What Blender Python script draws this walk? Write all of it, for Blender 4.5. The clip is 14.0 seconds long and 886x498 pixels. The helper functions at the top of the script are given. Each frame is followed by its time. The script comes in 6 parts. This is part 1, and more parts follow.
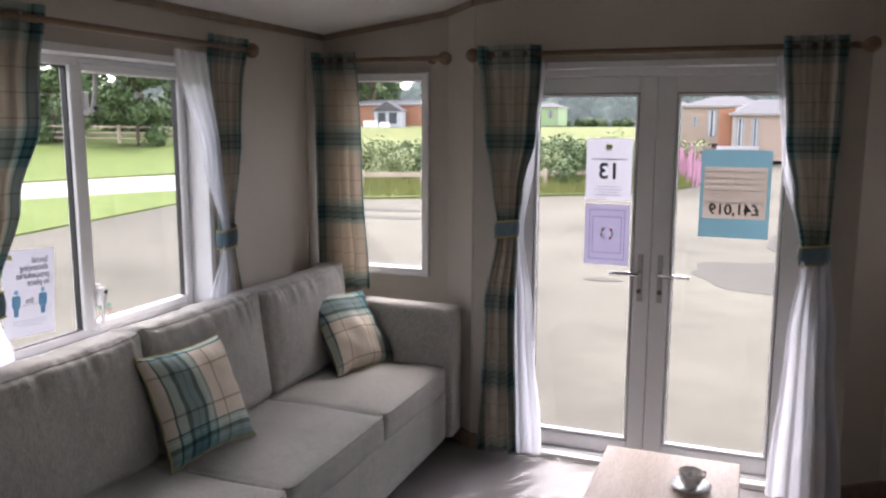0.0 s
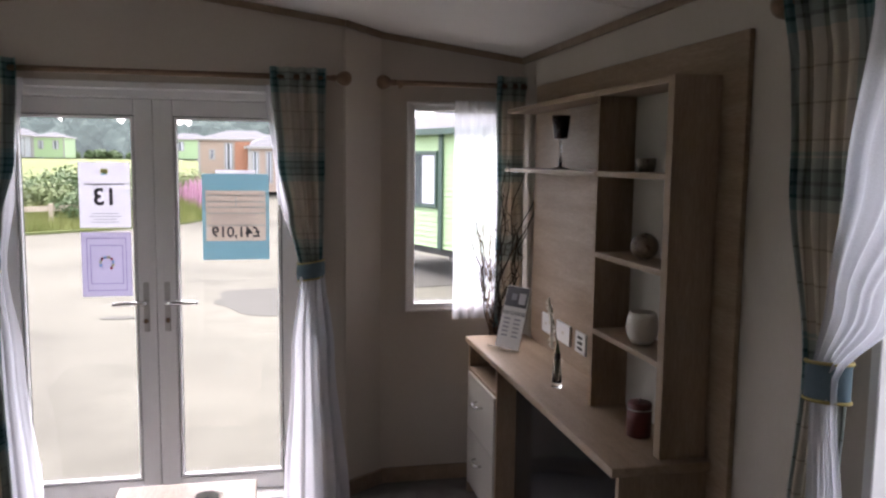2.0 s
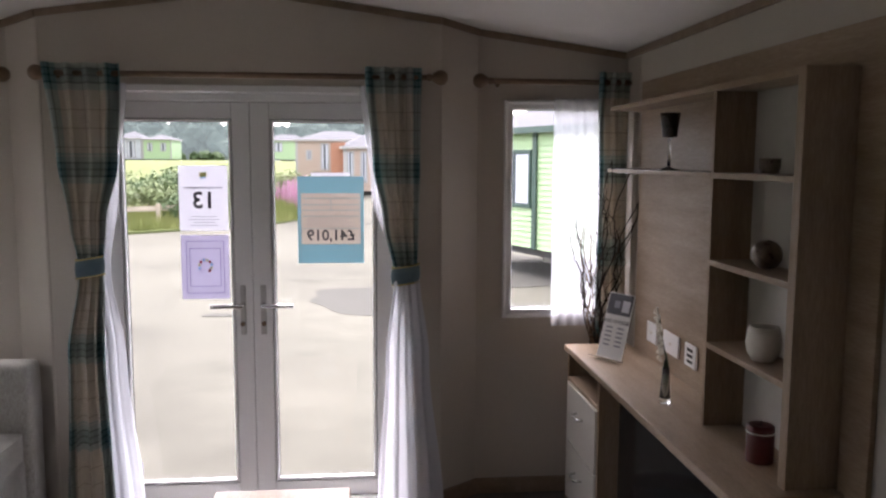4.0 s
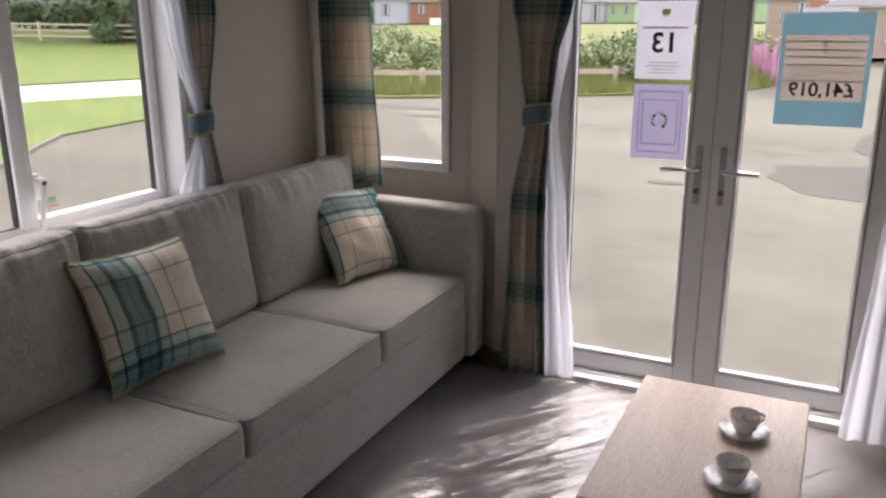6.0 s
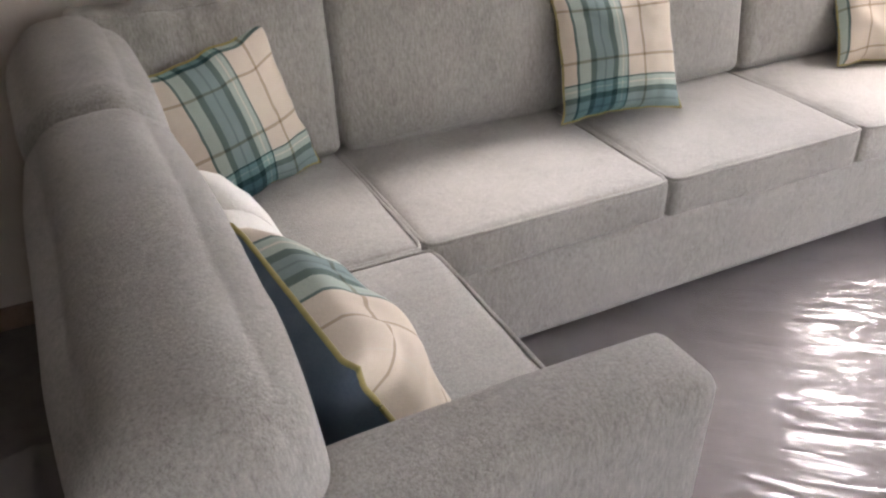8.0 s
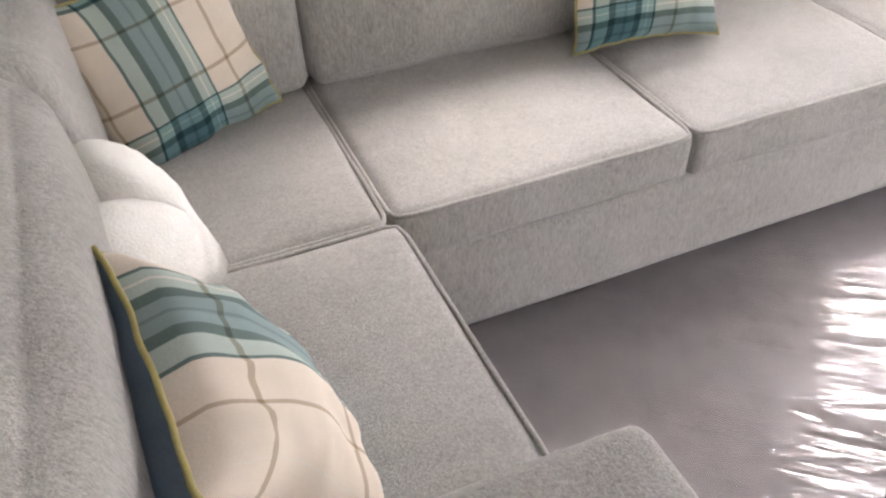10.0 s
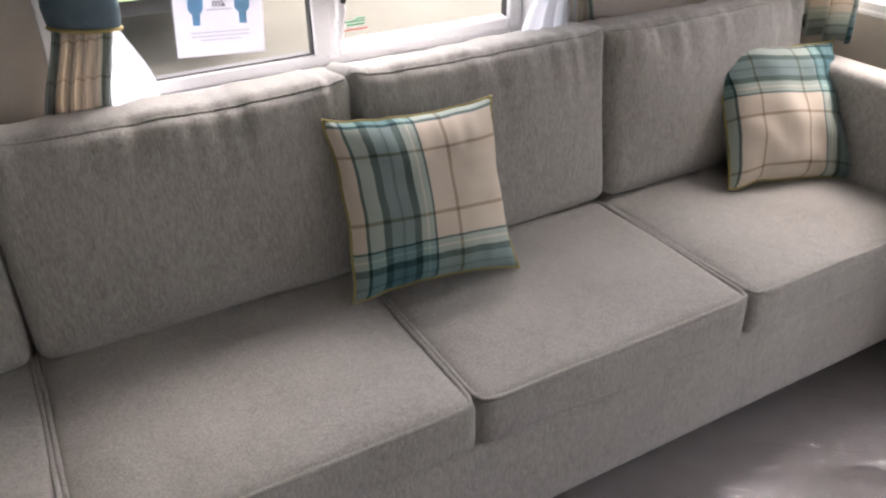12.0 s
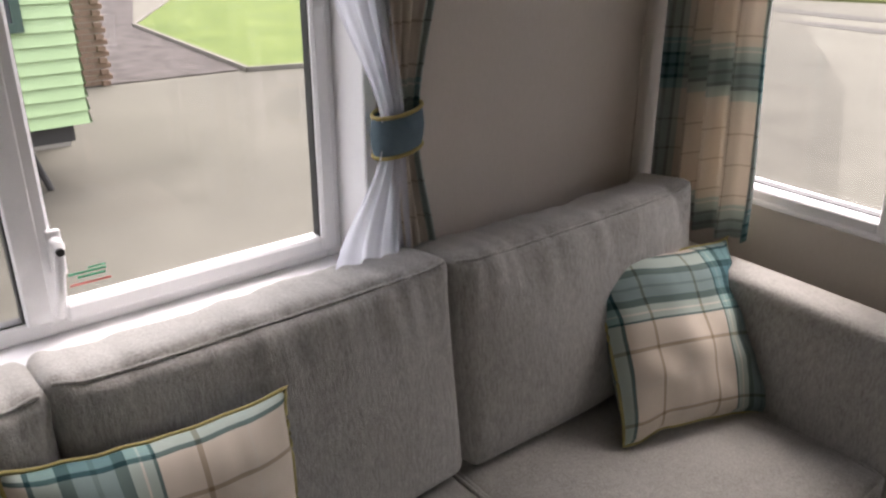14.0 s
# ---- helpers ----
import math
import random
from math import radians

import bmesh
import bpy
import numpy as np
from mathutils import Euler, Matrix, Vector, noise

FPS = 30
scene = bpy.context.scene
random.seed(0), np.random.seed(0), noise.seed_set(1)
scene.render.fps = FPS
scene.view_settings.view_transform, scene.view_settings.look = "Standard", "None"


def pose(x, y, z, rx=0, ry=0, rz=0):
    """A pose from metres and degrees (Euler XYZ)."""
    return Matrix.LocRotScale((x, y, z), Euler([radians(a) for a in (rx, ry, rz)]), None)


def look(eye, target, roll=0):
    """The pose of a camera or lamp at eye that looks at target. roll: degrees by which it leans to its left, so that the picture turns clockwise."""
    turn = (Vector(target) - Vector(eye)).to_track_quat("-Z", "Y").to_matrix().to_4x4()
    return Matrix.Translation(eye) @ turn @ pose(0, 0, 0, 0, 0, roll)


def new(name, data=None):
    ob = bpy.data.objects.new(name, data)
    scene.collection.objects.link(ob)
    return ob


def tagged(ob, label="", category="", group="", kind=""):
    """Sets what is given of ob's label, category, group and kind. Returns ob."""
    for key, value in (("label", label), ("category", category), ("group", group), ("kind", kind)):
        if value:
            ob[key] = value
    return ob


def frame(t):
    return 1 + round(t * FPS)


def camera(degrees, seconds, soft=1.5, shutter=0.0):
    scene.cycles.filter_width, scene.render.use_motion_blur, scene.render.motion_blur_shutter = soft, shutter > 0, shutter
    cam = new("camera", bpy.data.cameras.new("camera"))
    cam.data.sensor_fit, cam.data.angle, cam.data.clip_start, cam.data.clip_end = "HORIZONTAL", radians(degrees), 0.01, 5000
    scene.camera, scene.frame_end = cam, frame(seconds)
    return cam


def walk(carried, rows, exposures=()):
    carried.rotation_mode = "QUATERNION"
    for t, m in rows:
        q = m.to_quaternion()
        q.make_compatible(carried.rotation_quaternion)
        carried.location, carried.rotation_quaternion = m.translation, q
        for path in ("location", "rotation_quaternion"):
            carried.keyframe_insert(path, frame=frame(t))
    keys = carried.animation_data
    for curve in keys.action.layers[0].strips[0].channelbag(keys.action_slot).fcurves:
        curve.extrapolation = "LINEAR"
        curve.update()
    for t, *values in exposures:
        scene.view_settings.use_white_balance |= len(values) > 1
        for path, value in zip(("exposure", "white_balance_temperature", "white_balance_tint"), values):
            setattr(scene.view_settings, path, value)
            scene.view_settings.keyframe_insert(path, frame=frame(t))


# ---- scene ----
# ---- camera and walk ----
cam = camera(57.8, 14.0, 2.4)
PATH = [
    (0, (0.432, -3.893, 1.664), (-0.277, -2.049, 1.356), 0.2),
    (0.5, (0.442, -3.895, 1.683), (0.058, -1.953, 1.401), 0.3),
    (1, (0.468, -3.896, 1.653), (0.37, -1.913, 1.409), 0.5),
    (1.5, (0.504, -3.887, 1.628), (0.698, -1.909, 1.406), 0.7),
    (2, (0.525, -3.872, 1.623), (0.941, -1.928, 1.405), 0.7),
    (2.2, (0.517, -3.87, 1.626), (0.992, -1.94, 1.408), 0.6),
    (4.3, (0.526, -3.71, 1.634), (0.547, -1.723, 1.408), 0.0),
    (4.5, (0.559, -3.685, 1.624), (0.418, -1.704, 1.391), -0.2),
    (5, (0.522, -3.567, 1.564), (0.126, -1.627, 1.278), 0.0),
    (5.5, (0.455, -3.389, 1.567), (-0.156, -1.532, 1.145), -0.2),
    (6, (0.426, -3.286, 1.52), (-0.419, -1.556, 0.978), -0.2),
    (6.2, (0.452, -3.256, 1.498), (-0.54, -1.626, 0.897), -0.3),
    (6.5, (0.489, -3.211, 1.469), (-0.718, -1.77, 0.786), -0.9),
    (7, (0.508, -3.19, 1.462), (-0.937, -2.073, 0.646), -0.7),
    (7.5, (0.507, -3.167, 1.435), (-1.028, -2.268, 0.52), -0.6),
    (7.7, (0.507, -3.155, 1.457), (-1.026, -2.32, 0.48), -0.5),
    (9.8, (0.291, -2.892, 1.437), (-1.104, -2.311, 0.127), -1.2),
    (10, (0.231, -2.848, 1.452), (-1.161, -2.257, 0.143), -1.1),
    (10.5, (0.166, -2.744, 1.453), (-1.236, -2.117, 0.172), -1.0),
    (11, (0.102, -2.576, 1.458), (-1.304, -1.871, 0.223), -1.0),
    (11.5, (0.079, -2.422, 1.488), (-1.367, -1.649, 0.343), -1.0),
    (12, (0.056, -2.351, 1.511), (-1.449, -1.515, 0.492), -0.8),
    (12.5, (0.011, -2.299, 1.508), (-1.546, -1.422, 0.61), -0.8),
    (13, (-0.122, -2.174, 1.497), (-1.692, -1.263, 0.659), -0.8),
    (13.5, (-0.319, -2.001, 1.53), (-1.852, -1.013, 0.708), -0.5),
    (14, (-0.469, -1.843, 1.574), (-1.904, -0.701, 0.777), 0.4),
]
BASE, TINT = 3.05, 22
STOPS = [(0.0, -0.06), (2.2, 0.2), (4.3, 0.12), (5.0, 0.01), (5.5, -0.24), (6.0, -0.34), (6.5, -0.34), (6.8, 0.14), (7.0, 0.62), (7.5, 1.3), (9.8, 1.62), (10.5, 1.68), (11.0, 1.7), (11.3, 1.6), (11.6, 1.16), (11.9, 0.7), (12.2, 0.12), (13.0, -0.06), (14.0, -0.22)]
EXPOSURES = [(t, BASE + e, 6550 if t < 5.2 else 6850, TINT) for t, e in STOPS]
walk(cam, [(t, look(eye, target, roll)) for t, eye, target, roll in PATH], EXPOSURES)
SKY, SUN = 0.14, 1.1

# ---- world and light ----
SUN_UP, SUN_AZ = 60, -25
world = bpy.data.worlds.new("sky")
scene.world = world
world.use_nodes = True
_nt = world.node_tree
_sky = _nt.nodes.new("ShaderNodeTexSky")
_sky.sky_type = "NISHITA"
_sky.sun_disc = False
_sky.sun_elevation, _sky.sun_rotation = radians(SUN_UP), radians(SUN_AZ)
_sky.air_density, _sky.dust_density, _sky.ozone_density = 1.0, 1.5, 1.0
_hsv = _nt.nodes.new("ShaderNodeHueSaturation")
_hsv.inputs["Saturation"].default_value = 0.25
_nt.links.new(_sky.outputs[0], _hsv.inputs["Color"])
_bg = _nt.nodes["Background"]
_bg.inputs["Strength"].default_value = SKY
_nt.links.new(_hsv.outputs[0], _bg.inputs["Color"])
sun = new("sun", bpy.data.lights.new("sun", "SUN"))
sun.data.energy, sun.data.angle, sun.data.color = SUN, radians(60), (1.0, 0.97, 0.92)
sun.matrix_world = look((30 * math.cos(radians(SUN_UP)) * math.sin(radians(SUN_AZ)), 30 * math.cos(radians(SUN_UP)) * math.cos(radians(SUN_AZ)), 30 * math.sin(radians(SUN_UP))), (0, 0, 0))


# ---- material helpers ----
class Mat:
    """A small wrapper that builds a node material."""

    def __init__(self, name, color=(0.5, 0.5, 0.5), rough=0.6, metal=0.0, spec=0.5):
        self.m = bpy.data.materials.new(name)
        self.m.use_nodes = True
        self.nt = self.m.node_tree
        self.b = self.nt.nodes["Principled BSDF"]
        self.out = self.nt.nodes["Material Output"]
        self.b.inputs["Base Color"].default_value = (*color, 1)
        self.b.inputs["Roughness"].default_value = rough
        self.b.inputs["Metallic"].default_value = metal
        self.b.inputs["Specular IOR Level"].default_value = spec

    def node(self, kind, **values):
        n = self.nt.nodes.new(kind)
        for k, v in values.items():
            n.inputs[k.replace("_", " ")].default_value = v
        return n

    def link(self, a, b):
        self.nt.links.new(a, b)

    def coords(self, scale=(1, 1, 1), kind="Object", turn=(0, 0, 0)):
        tc = self.node("ShaderNodeTexCoord")
        mp = self.node("ShaderNodeMapping")
        mp.inputs["Scale"].default_value = scale
        mp.inputs["Rotation"].default_value = turn
        self.link(tc.outputs[kind], mp.inputs["Vector"])
        return mp.outputs[0]

    def noise(self, vec, scale, detail=4.0, rough=0.55):
        n = self.node("ShaderNodeTexNoise", Scale=scale, Detail=detail, Roughness=rough)
        self.link(vec, n.inputs["Vector"])
        return n.outputs["Fac"]

    def ramp(self, fac, stops, step=False):
        r = self.node("ShaderNodeValToRGB")
        e = r.color_ramp.elements
        r.color_ramp.interpolation = "CONSTANT" if step else "LINEAR"
        while len(e) < len(stops):
            e.new(0.5)
        for k, (p, c) in enumerate(stops):
            e[k].position = p
            e[k].color = (*c, 1) if len(c) == 3 else c
        self.link(fac, r.inputs[0])
        return r.outputs[0]

    def mix(self, a, b, fac=0.5, kind="MIX"):
        n = self.node("ShaderNodeMix")
        n.data_type, n.blend_type = "RGBA", kind
        for sock, v in ((n.inputs[0], fac), (n.inputs[6], a), (n.inputs[7], b)):
            if isinstance(v, (int, float)):
                sock.default_value = v
            elif isinstance(v, tuple):
                sock.default_value = (*v, 1) if len(v) == 3 else v
            else:
                self.link(v, sock)
        return n.outputs[2]

    def math(self, op, a, b=0.0):
        n = self.node("ShaderNodeMath")
        n.operation = op
        for sock, v in ((n.inputs[0], a), (n.inputs[1], b)):
            if isinstance(v, (int, float)):
                sock.default_value = v
            else:
                self.link(v, sock)
        return n.outputs[0]

    def color(self, sock):
        self.link(sock, self.b.inputs["Base Color"])
        return self

    def rough(self, fac, lo, hi):
        n = self.node("ShaderNodeMapRange")
        n.inputs["To Min"].default_value, n.inputs["To Max"].default_value = lo, hi
        self.link(fac, n.inputs["Value"])
        self.link(n.outputs[0], self.b.inputs["Roughness"])
        return self

    def bump(self, height, strength=0.3, distance=0.002):
        n = self.node("ShaderNodeBump", Strength=strength, Distance=distance)
        self.link(height, n.inputs["Height"])
        self.link(n.outputs[0], self.b.inputs["Normal"])
        return self


def two_tone(name, c1, c2, scale, rough=(0.5, 0.7), stretch=(1, 1, 1), bump=0.15, fine=None, dist=0.002, metal=0.0, spec=0.5):
    """A surface with broad variation between two colours and a finer grain."""
    m = Mat(name, c1, rough[0], metal, spec)
    v = m.coords(stretch)
    broad, grain = m.noise(v, scale, 3), m.noise(v, fine or scale * 9, 4)
    total = m.math("ADD", m.math("MULTIPLY", broad, 0.55), m.math("MULTIPLY", grain, 0.45))
    m.color(m.ramp(total, [(0.3, c1), (0.7, c2)]))
    m.rough(broad, *rough)
    if bump:
        m.bump(grain, bump, dist)
    return m.m


def wood(name, dark, mid, light, along=(1, 1, 1), rough=(0.42, 0.6)):
    """Oak-like grain that runs along the axis with the smallest scale."""
    m = Mat(name, mid, 0.5)
    v = m.coords(along)
    warp = m.noise(v, 3.0, 4)
    fine = m.noise(v, 26.0, 5, 0.65)
    tone = m.math("ADD", m.math("MULTIPLY", warp, 0.6), m.math("MULTIPLY", fine, 0.4))
    base = m.ramp(tone, [(0.32, dark), (0.5, mid), (0.68, light)])
    streak = m.ramp(m.noise(v, 60.0, 3, 0.7), [(0.42, (0.72, 0.68, 0.64)), (0.56, (1, 1, 1))])
    m.color(m.mix(base, streak, 0.55, "MULTIPLY"))
    m.rough(fine, *rough)
    m.bump(fine, 0.12, 0.001)
    return m.m


TEAL_D, TEAL_M, TEAL_P, TEAL_S = (0.028, 0.11, 0.115), (0.17, 0.295, 0.32), (0.40, 0.53, 0.51), (0.10, 0.20, 0.22)
CREAM, TAN, BROWN = (0.74, 0.688, 0.615), (0.65, 0.585, 0.50), (0.43, 0.355, 0.26)


LINEN, TEAL_C = (0.72, 0.72, 0.68), (0.20, 0.33, 0.34)
CURTAIN_RUN = [(0.0, TEAL_D), (0.02, TEAL_C), (0.072, TEAL_D), (0.096, TEAL_C), (0.145, TEAL_D), (0.165, TEAL_P), (0.225, LINEN), (0.235, TEAL_P), (0.26, CREAM), (0.32, BROWN), (0.332, CREAM), (0.52, BROWN), (0.532, CREAM), (0.72, BROWN), (0.732, CREAM), (0.93, TEAL_P)]


WARP_RUN = [(0.0, TEAL_M), (0.04, TEAL_D), (0.065, TEAL_M), (0.105, TEAL_D), (0.125, TEAL_P), (0.16, CREAM), (0.24, BROWN), (0.247, CREAM), (0.36, TAN), (0.37, CREAM), (0.48, BROWN), (0.487, CREAM), (0.60, TAN), (0.61, CREAM), (0.72, BROWN), (0.727, CREAM), (0.86, TEAL_P), (0.89, TEAL_D), (0.91, TEAL_M), (0.95, TEAL_D), (0.97, TEAL_M)]


CUSHION_RUN = [(0.0, TEAL_D), (0.013, TEAL_P), (0.085, TEAL_D), (0.122, TEAL_M), (0.178, TEAL_S), (0.192, TEAL_M), (0.245, TEAL_D), (0.282, TEAL_P), (0.318, LINEN), (0.328, TEAL_P), (0.357, TEAL_D), (0.37, CREAM), (0.50, BROWN), (0.516, CREAM), (0.68, LINEN), (0.686, CREAM), (0.84, BROWN), (0.856, CREAM)]


def tartan(name, period, shift=(0.0, 0.0), see=0.0, stripes=None, warp=None, wide=None, deepen=0.74):
    """Woven check: warp and weft share one run of stripes. UV is in metres."""
    m = Mat(name, CREAM, 0.85, 0, 0.2)
    tc = m.node("ShaderNodeTexCoord")
    sep = m.node("ShaderNodeSeparateXYZ")
    m.link(tc.outputs["UV"], sep.inputs[0])
    stripes = stripes or CUSHION_RUN
    cols = []
    for axis, s in zip("XY", shift):
        f = m.math("FRACT", m.math("ADD", m.math("DIVIDE", sep.outputs[axis], wide if wide and axis == "X" else period), s))
        cols.append(m.ramp(f, warp if warp and axis == "X" else stripes, True))
    deep = m.mix(m.mix(cols[0], cols[1], 1.0, "MULTIPLY"), (1.24, 1.24, 1.24), 1.0, "MULTIPLY")
    mixed = m.mix(m.mix(cols[0], cols[1], 0.5), deep, deepen)
    v = m.coords((1, 1, 1), "UV")
    weave = m.noise(v, 900, 2)
    worn = m.noise(v, 9, 3)
    shade = m.ramp(weave, [(0.35, (0.78, 0.78, 0.78)), (0.65, (1, 1, 1))])
    m.color(m.mix(m.mix(mixed, shade, 0.7, "MULTIPLY"), m.ramp(worn, [(0.3, (0.88, 0.88, 0.88)), (0.7, (1, 1, 1))]), 0.6, "MULTIPLY"))
    m.bump(weave, 0.25, 0.001)
    if see:
        tr = m.node("ShaderNodeBsdfTranslucent")
        m.link(mixed, tr.inputs["Color"])
        mx = m.node("ShaderNodeMixShader")
        mx.inputs[0].default_value = see
        m.link(m.b.outputs[0], mx.inputs[1])
        m.link(tr.outputs[0], mx.inputs[2])
        m.link(mx.outputs[0], m.out.inputs[0])
    return m.m


def glass_pane(name):
    m = Mat(name)
    tr = m.node("ShaderNodeBsdfTransparent")
    tr.inputs["Color"].default_value = (0.985, 0.99, 0.985, 1)
    gl = m.node("ShaderNodeBsdfGlossy", Roughness=0.0)
    lw = m.node("ShaderNodeLayerWeight", Blend=0.5)
    fr = m.math("ADD", m.math("MULTIPLY", m.math("POWER", lw.outputs["Facing"], 5.0), 0.3), 0.02)
    mx = m.node("ShaderNodeMixShader")
    m.link(fr, mx.inputs[0])
    m.link(tr.outputs[0], mx.inputs[1])
    m.link(gl.outputs[0], mx.inputs[2])
    m.link(mx.outputs[0], m.out.inputs[0])
    return m.m


def sheer(name, lo=0.2, hi=0.36):
    m = Mat(name, (0.90, 0.90, 0.94), 0.8, 0, 0.1)
    v = m.coords((1, 1, 1), "UV")
    tl = m.node("ShaderNodeBsdfTranslucent", Color=(0.80, 0.81, 0.88, 1))
    tr = m.node("ShaderNodeBsdfTransparent")
    a = m.node("ShaderNodeMixShader")
    a.inputs[0].default_value = 0.72
    b = m.node("ShaderNodeMixShader")
    m.link(m.b.outputs[0], a.inputs[1])
    m.link(tl.outputs[0], a.inputs[2])
    weave = m.ramp(m.noise(v, 260, 2), [(0.3, (lo, lo, lo)), (0.7, (hi, hi, hi))])
    m.link(weave, b.inputs[0])
    m.link(a.outputs[0], b.inputs[1])
    m.link(tr.outputs[0], b.inputs[2])
    m.link(b.outputs[0], m.out.inputs[0])
    return m.m


def film():
    """Clear protective film over the carpet: glossy, sharply creased, almost invisible head on."""
    m = Mat("protective_film")
    tr = m.node("ShaderNodeBsdfTransparent")
    gl = m.node("ShaderNodeBsdfGlossy", Roughness=0.16)
    mp = m.node("ShaderNodeMapping")
    mp.inputs["Scale"].default_value = (0.22, 2.6, 1)
    m.link(m.coords((1, 1, 1), "Object", (0, 0, radians(-52))), mp.inputs["Vector"])
    warp = m.node("ShaderNodeTexNoise", Scale=1.6, Detail=2.0)
    m.link(mp.outputs[0], warp.inputs["Vector"])
    bent = m.node("ShaderNodeVectorMath")
    bent.operation = "MULTIPLY_ADD"
    m.link(warp.outputs["Color"], bent.inputs[0])
    bent.inputs[1].default_value = (0.5, 0.5, 0.0)
    m.link(mp.outputs[0], bent.inputs[2])
    v = bent.outputs[0]
    w1, w2, w3 = m.noise(v, 3.4, 3, 0.55), m.noise(m.coords((1, 1, 1)), 22, 3), m.noise(v, 9, 2, 0.5)
    fold = m.math("POWER", m.math("SUBTRACT", 1.0, m.math("ABSOLUTE", m.math("SUBTRACT", m.math("MULTIPLY", w1, 4.0), 2.0))), 3.0)
    fine = m.math("POWER", m.math("SUBTRACT", 1.0, m.math("ABSOLUTE", m.math("SUBTRACT", m.math("MULTIPLY", w3, 4.0), 2.0))), 3.0)
    h = m.math("ADD", m.math("ADD", fold, m.math("MULTIPLY", fine, 0.3)), m.math("ADD", w1, m.math("MULTIPLY", w2, 0.12)))
    bp = m.node("ShaderNodeBump", Strength=0.36, Distance=0.02)
    m.link(h, bp.inputs["Height"])
    m.link(bp.outputs[0], gl.inputs["Normal"])
    fr = m.node("ShaderNodeFresnel", IOR=1.5)
    m.link(bp.outputs[0], fr.inputs["Normal"])
    mx = m.node("ShaderNodeMixShader")
    m.link(m.math("MINIMUM", m.math("ADD", m.math("MULTIPLY", fr.outputs[0], 0.5), 0.012), 0.10), mx.inputs[0])
    m.link(tr.outputs[0], mx.inputs[1])
    m.link(gl.outputs[0], mx.inputs[2])
    haze = m.node("ShaderNodeBsdfDiffuse", Color=(0.78, 0.77, 0.78, 1))
    hz = m.node("ShaderNodeMixShader")
    m.link(m.math("ADD", m.math("MULTIPLY", m.math("MAXIMUM", fold, 0.0), 0.075), 0.05), hz.inputs[0])
    m.link(mx.outputs[0], hz.inputs[1])
    m.link(haze.outputs[0], hz.inputs[2])
    m.link(hz.outputs[0], m.out.inputs[0])
    return m.m


def fabric():
    """Taupe chenille with short vertical slubs."""
    m = Mat("sofa_chenille", (0.4, 0.36, 0.32), 0.92, 0, 0.15)
    m.b.inputs["Sheen Weight"].default_value = 0.35
    m.b.inputs["Sheen Roughness"].default_value = 0.5
    v = m.coords((1, 1, 1))
    slub = m.noise(m.coords((1, 1, 0.25)), 200, 3, 0.75)
    fuzz = m.noise(v, 330, 3, 0.75)
    broad, mottle = m.noise(v, 5, 3), m.noise(m.coords((1, 1, 0.45)), 42, 4, 0.7)
    t = m.math("ADD", m.math("ADD", m.math("MULTIPLY", slub, 0.46), m.math("MULTIPLY", mottle, 0.13)), m.math("ADD", m.math("MULTIPLY", fuzz, 0.27), m.math("MULTIPLY", broad, 0.14)))
    m.color(m.ramp(t, [(0.38, (0.238, 0.23, 0.206)), (0.5, (0.365, 0.356, 0.324)), (0.62, (0.485, 0.474, 0.436))]))
    m.bump(m.math("ADD", slub, fuzz), 0.75, 0.003)
    return m.m


M_WALL = two_tone("wall_vinyl", (0.475, 0.43, 0.372), (0.525, 0.475, 0.417), 4, (0.55, 0.7), (1, 1, 0.3), 0.08, 160)
M_CEIL = two_tone("ceiling_board", (0.72, 0.70, 0.67), (0.78, 0.76, 0.73), 5, (0.6, 0.75), (1, 1, 1), 0.1, 120)
M_TRIM = wood("ceiling_trim_wood", (0.20, 0.145, 0.10), (0.27, 0.20, 0.145), (0.33, 0.255, 0.19), (6, 6, 6))
M_CARPET = two_tone("carpet_pile", (0.125, 0.112, 0.107), (0.195, 0.177, 0.169), 14, (0.9, 1.0), (1, 1, 1), 0.8, 420, 0.004, 0, 0.1)
M_FILM = film()
M_UPVC = two_tone("white_upvc", (0.80, 0.80, 0.81), (0.86, 0.86, 0.86), 6, (0.28, 0.4), (1, 1, 1), 0.03, 90)
M_GASKET = two_tone("rubber_gasket", (0.02, 0.02, 0.02), (0.035, 0.035, 0.035), 20, (0.5, 0.7))
M_GLASS = glass_pane("window_glass")
M_SHEER = sheer("white_voile")
M_SHEER_THIN = sheer("thin_white_voile", 0.4, 0.55)
M_SOFA = fabric()
M_PLAID = tartan("plaid_curtain_cloth", 0.39, (0.0, 0.025), 0.38, CURTAIN_RUN, WARP_RUN, 0.93, 0.28)
M_PILLOW = tartan("plaid_cushion_cloth", 0.46, (-0.06, 0.13))
M_PILLOW_ARM = tartan("plaid_cushion_cloth_arm", 0.46, (0.08, -0.03))
M_PILLOW_CORNER = tartan("plaid_cushion_cloth_corner", 0.46, (-0.20, 0.12))
M_PILLOW2 = tartan("plaid_cushion_cloth_turned", 0.60, (-0.40, 0.28), wide=0.46)
M_BLUE = two_tone("slate_blue_velvet", (0.055, 0.085, 0.115), (0.10, 0.14, 0.18), 12, (0.7, 0.9), (1, 1, 1), 0.2, 300)
M_PIPING = two_tone("olive_piping", (0.30, 0.26, 0.09), (0.42, 0.36, 0.14), 60, (0.7, 0.85))
M_OAK = wood("light_oak_board", (0.25, 0.175, 0.112), (0.335, 0.243, 0.165), (0.415, 0.312, 0.222), (5, 0.5, 5))
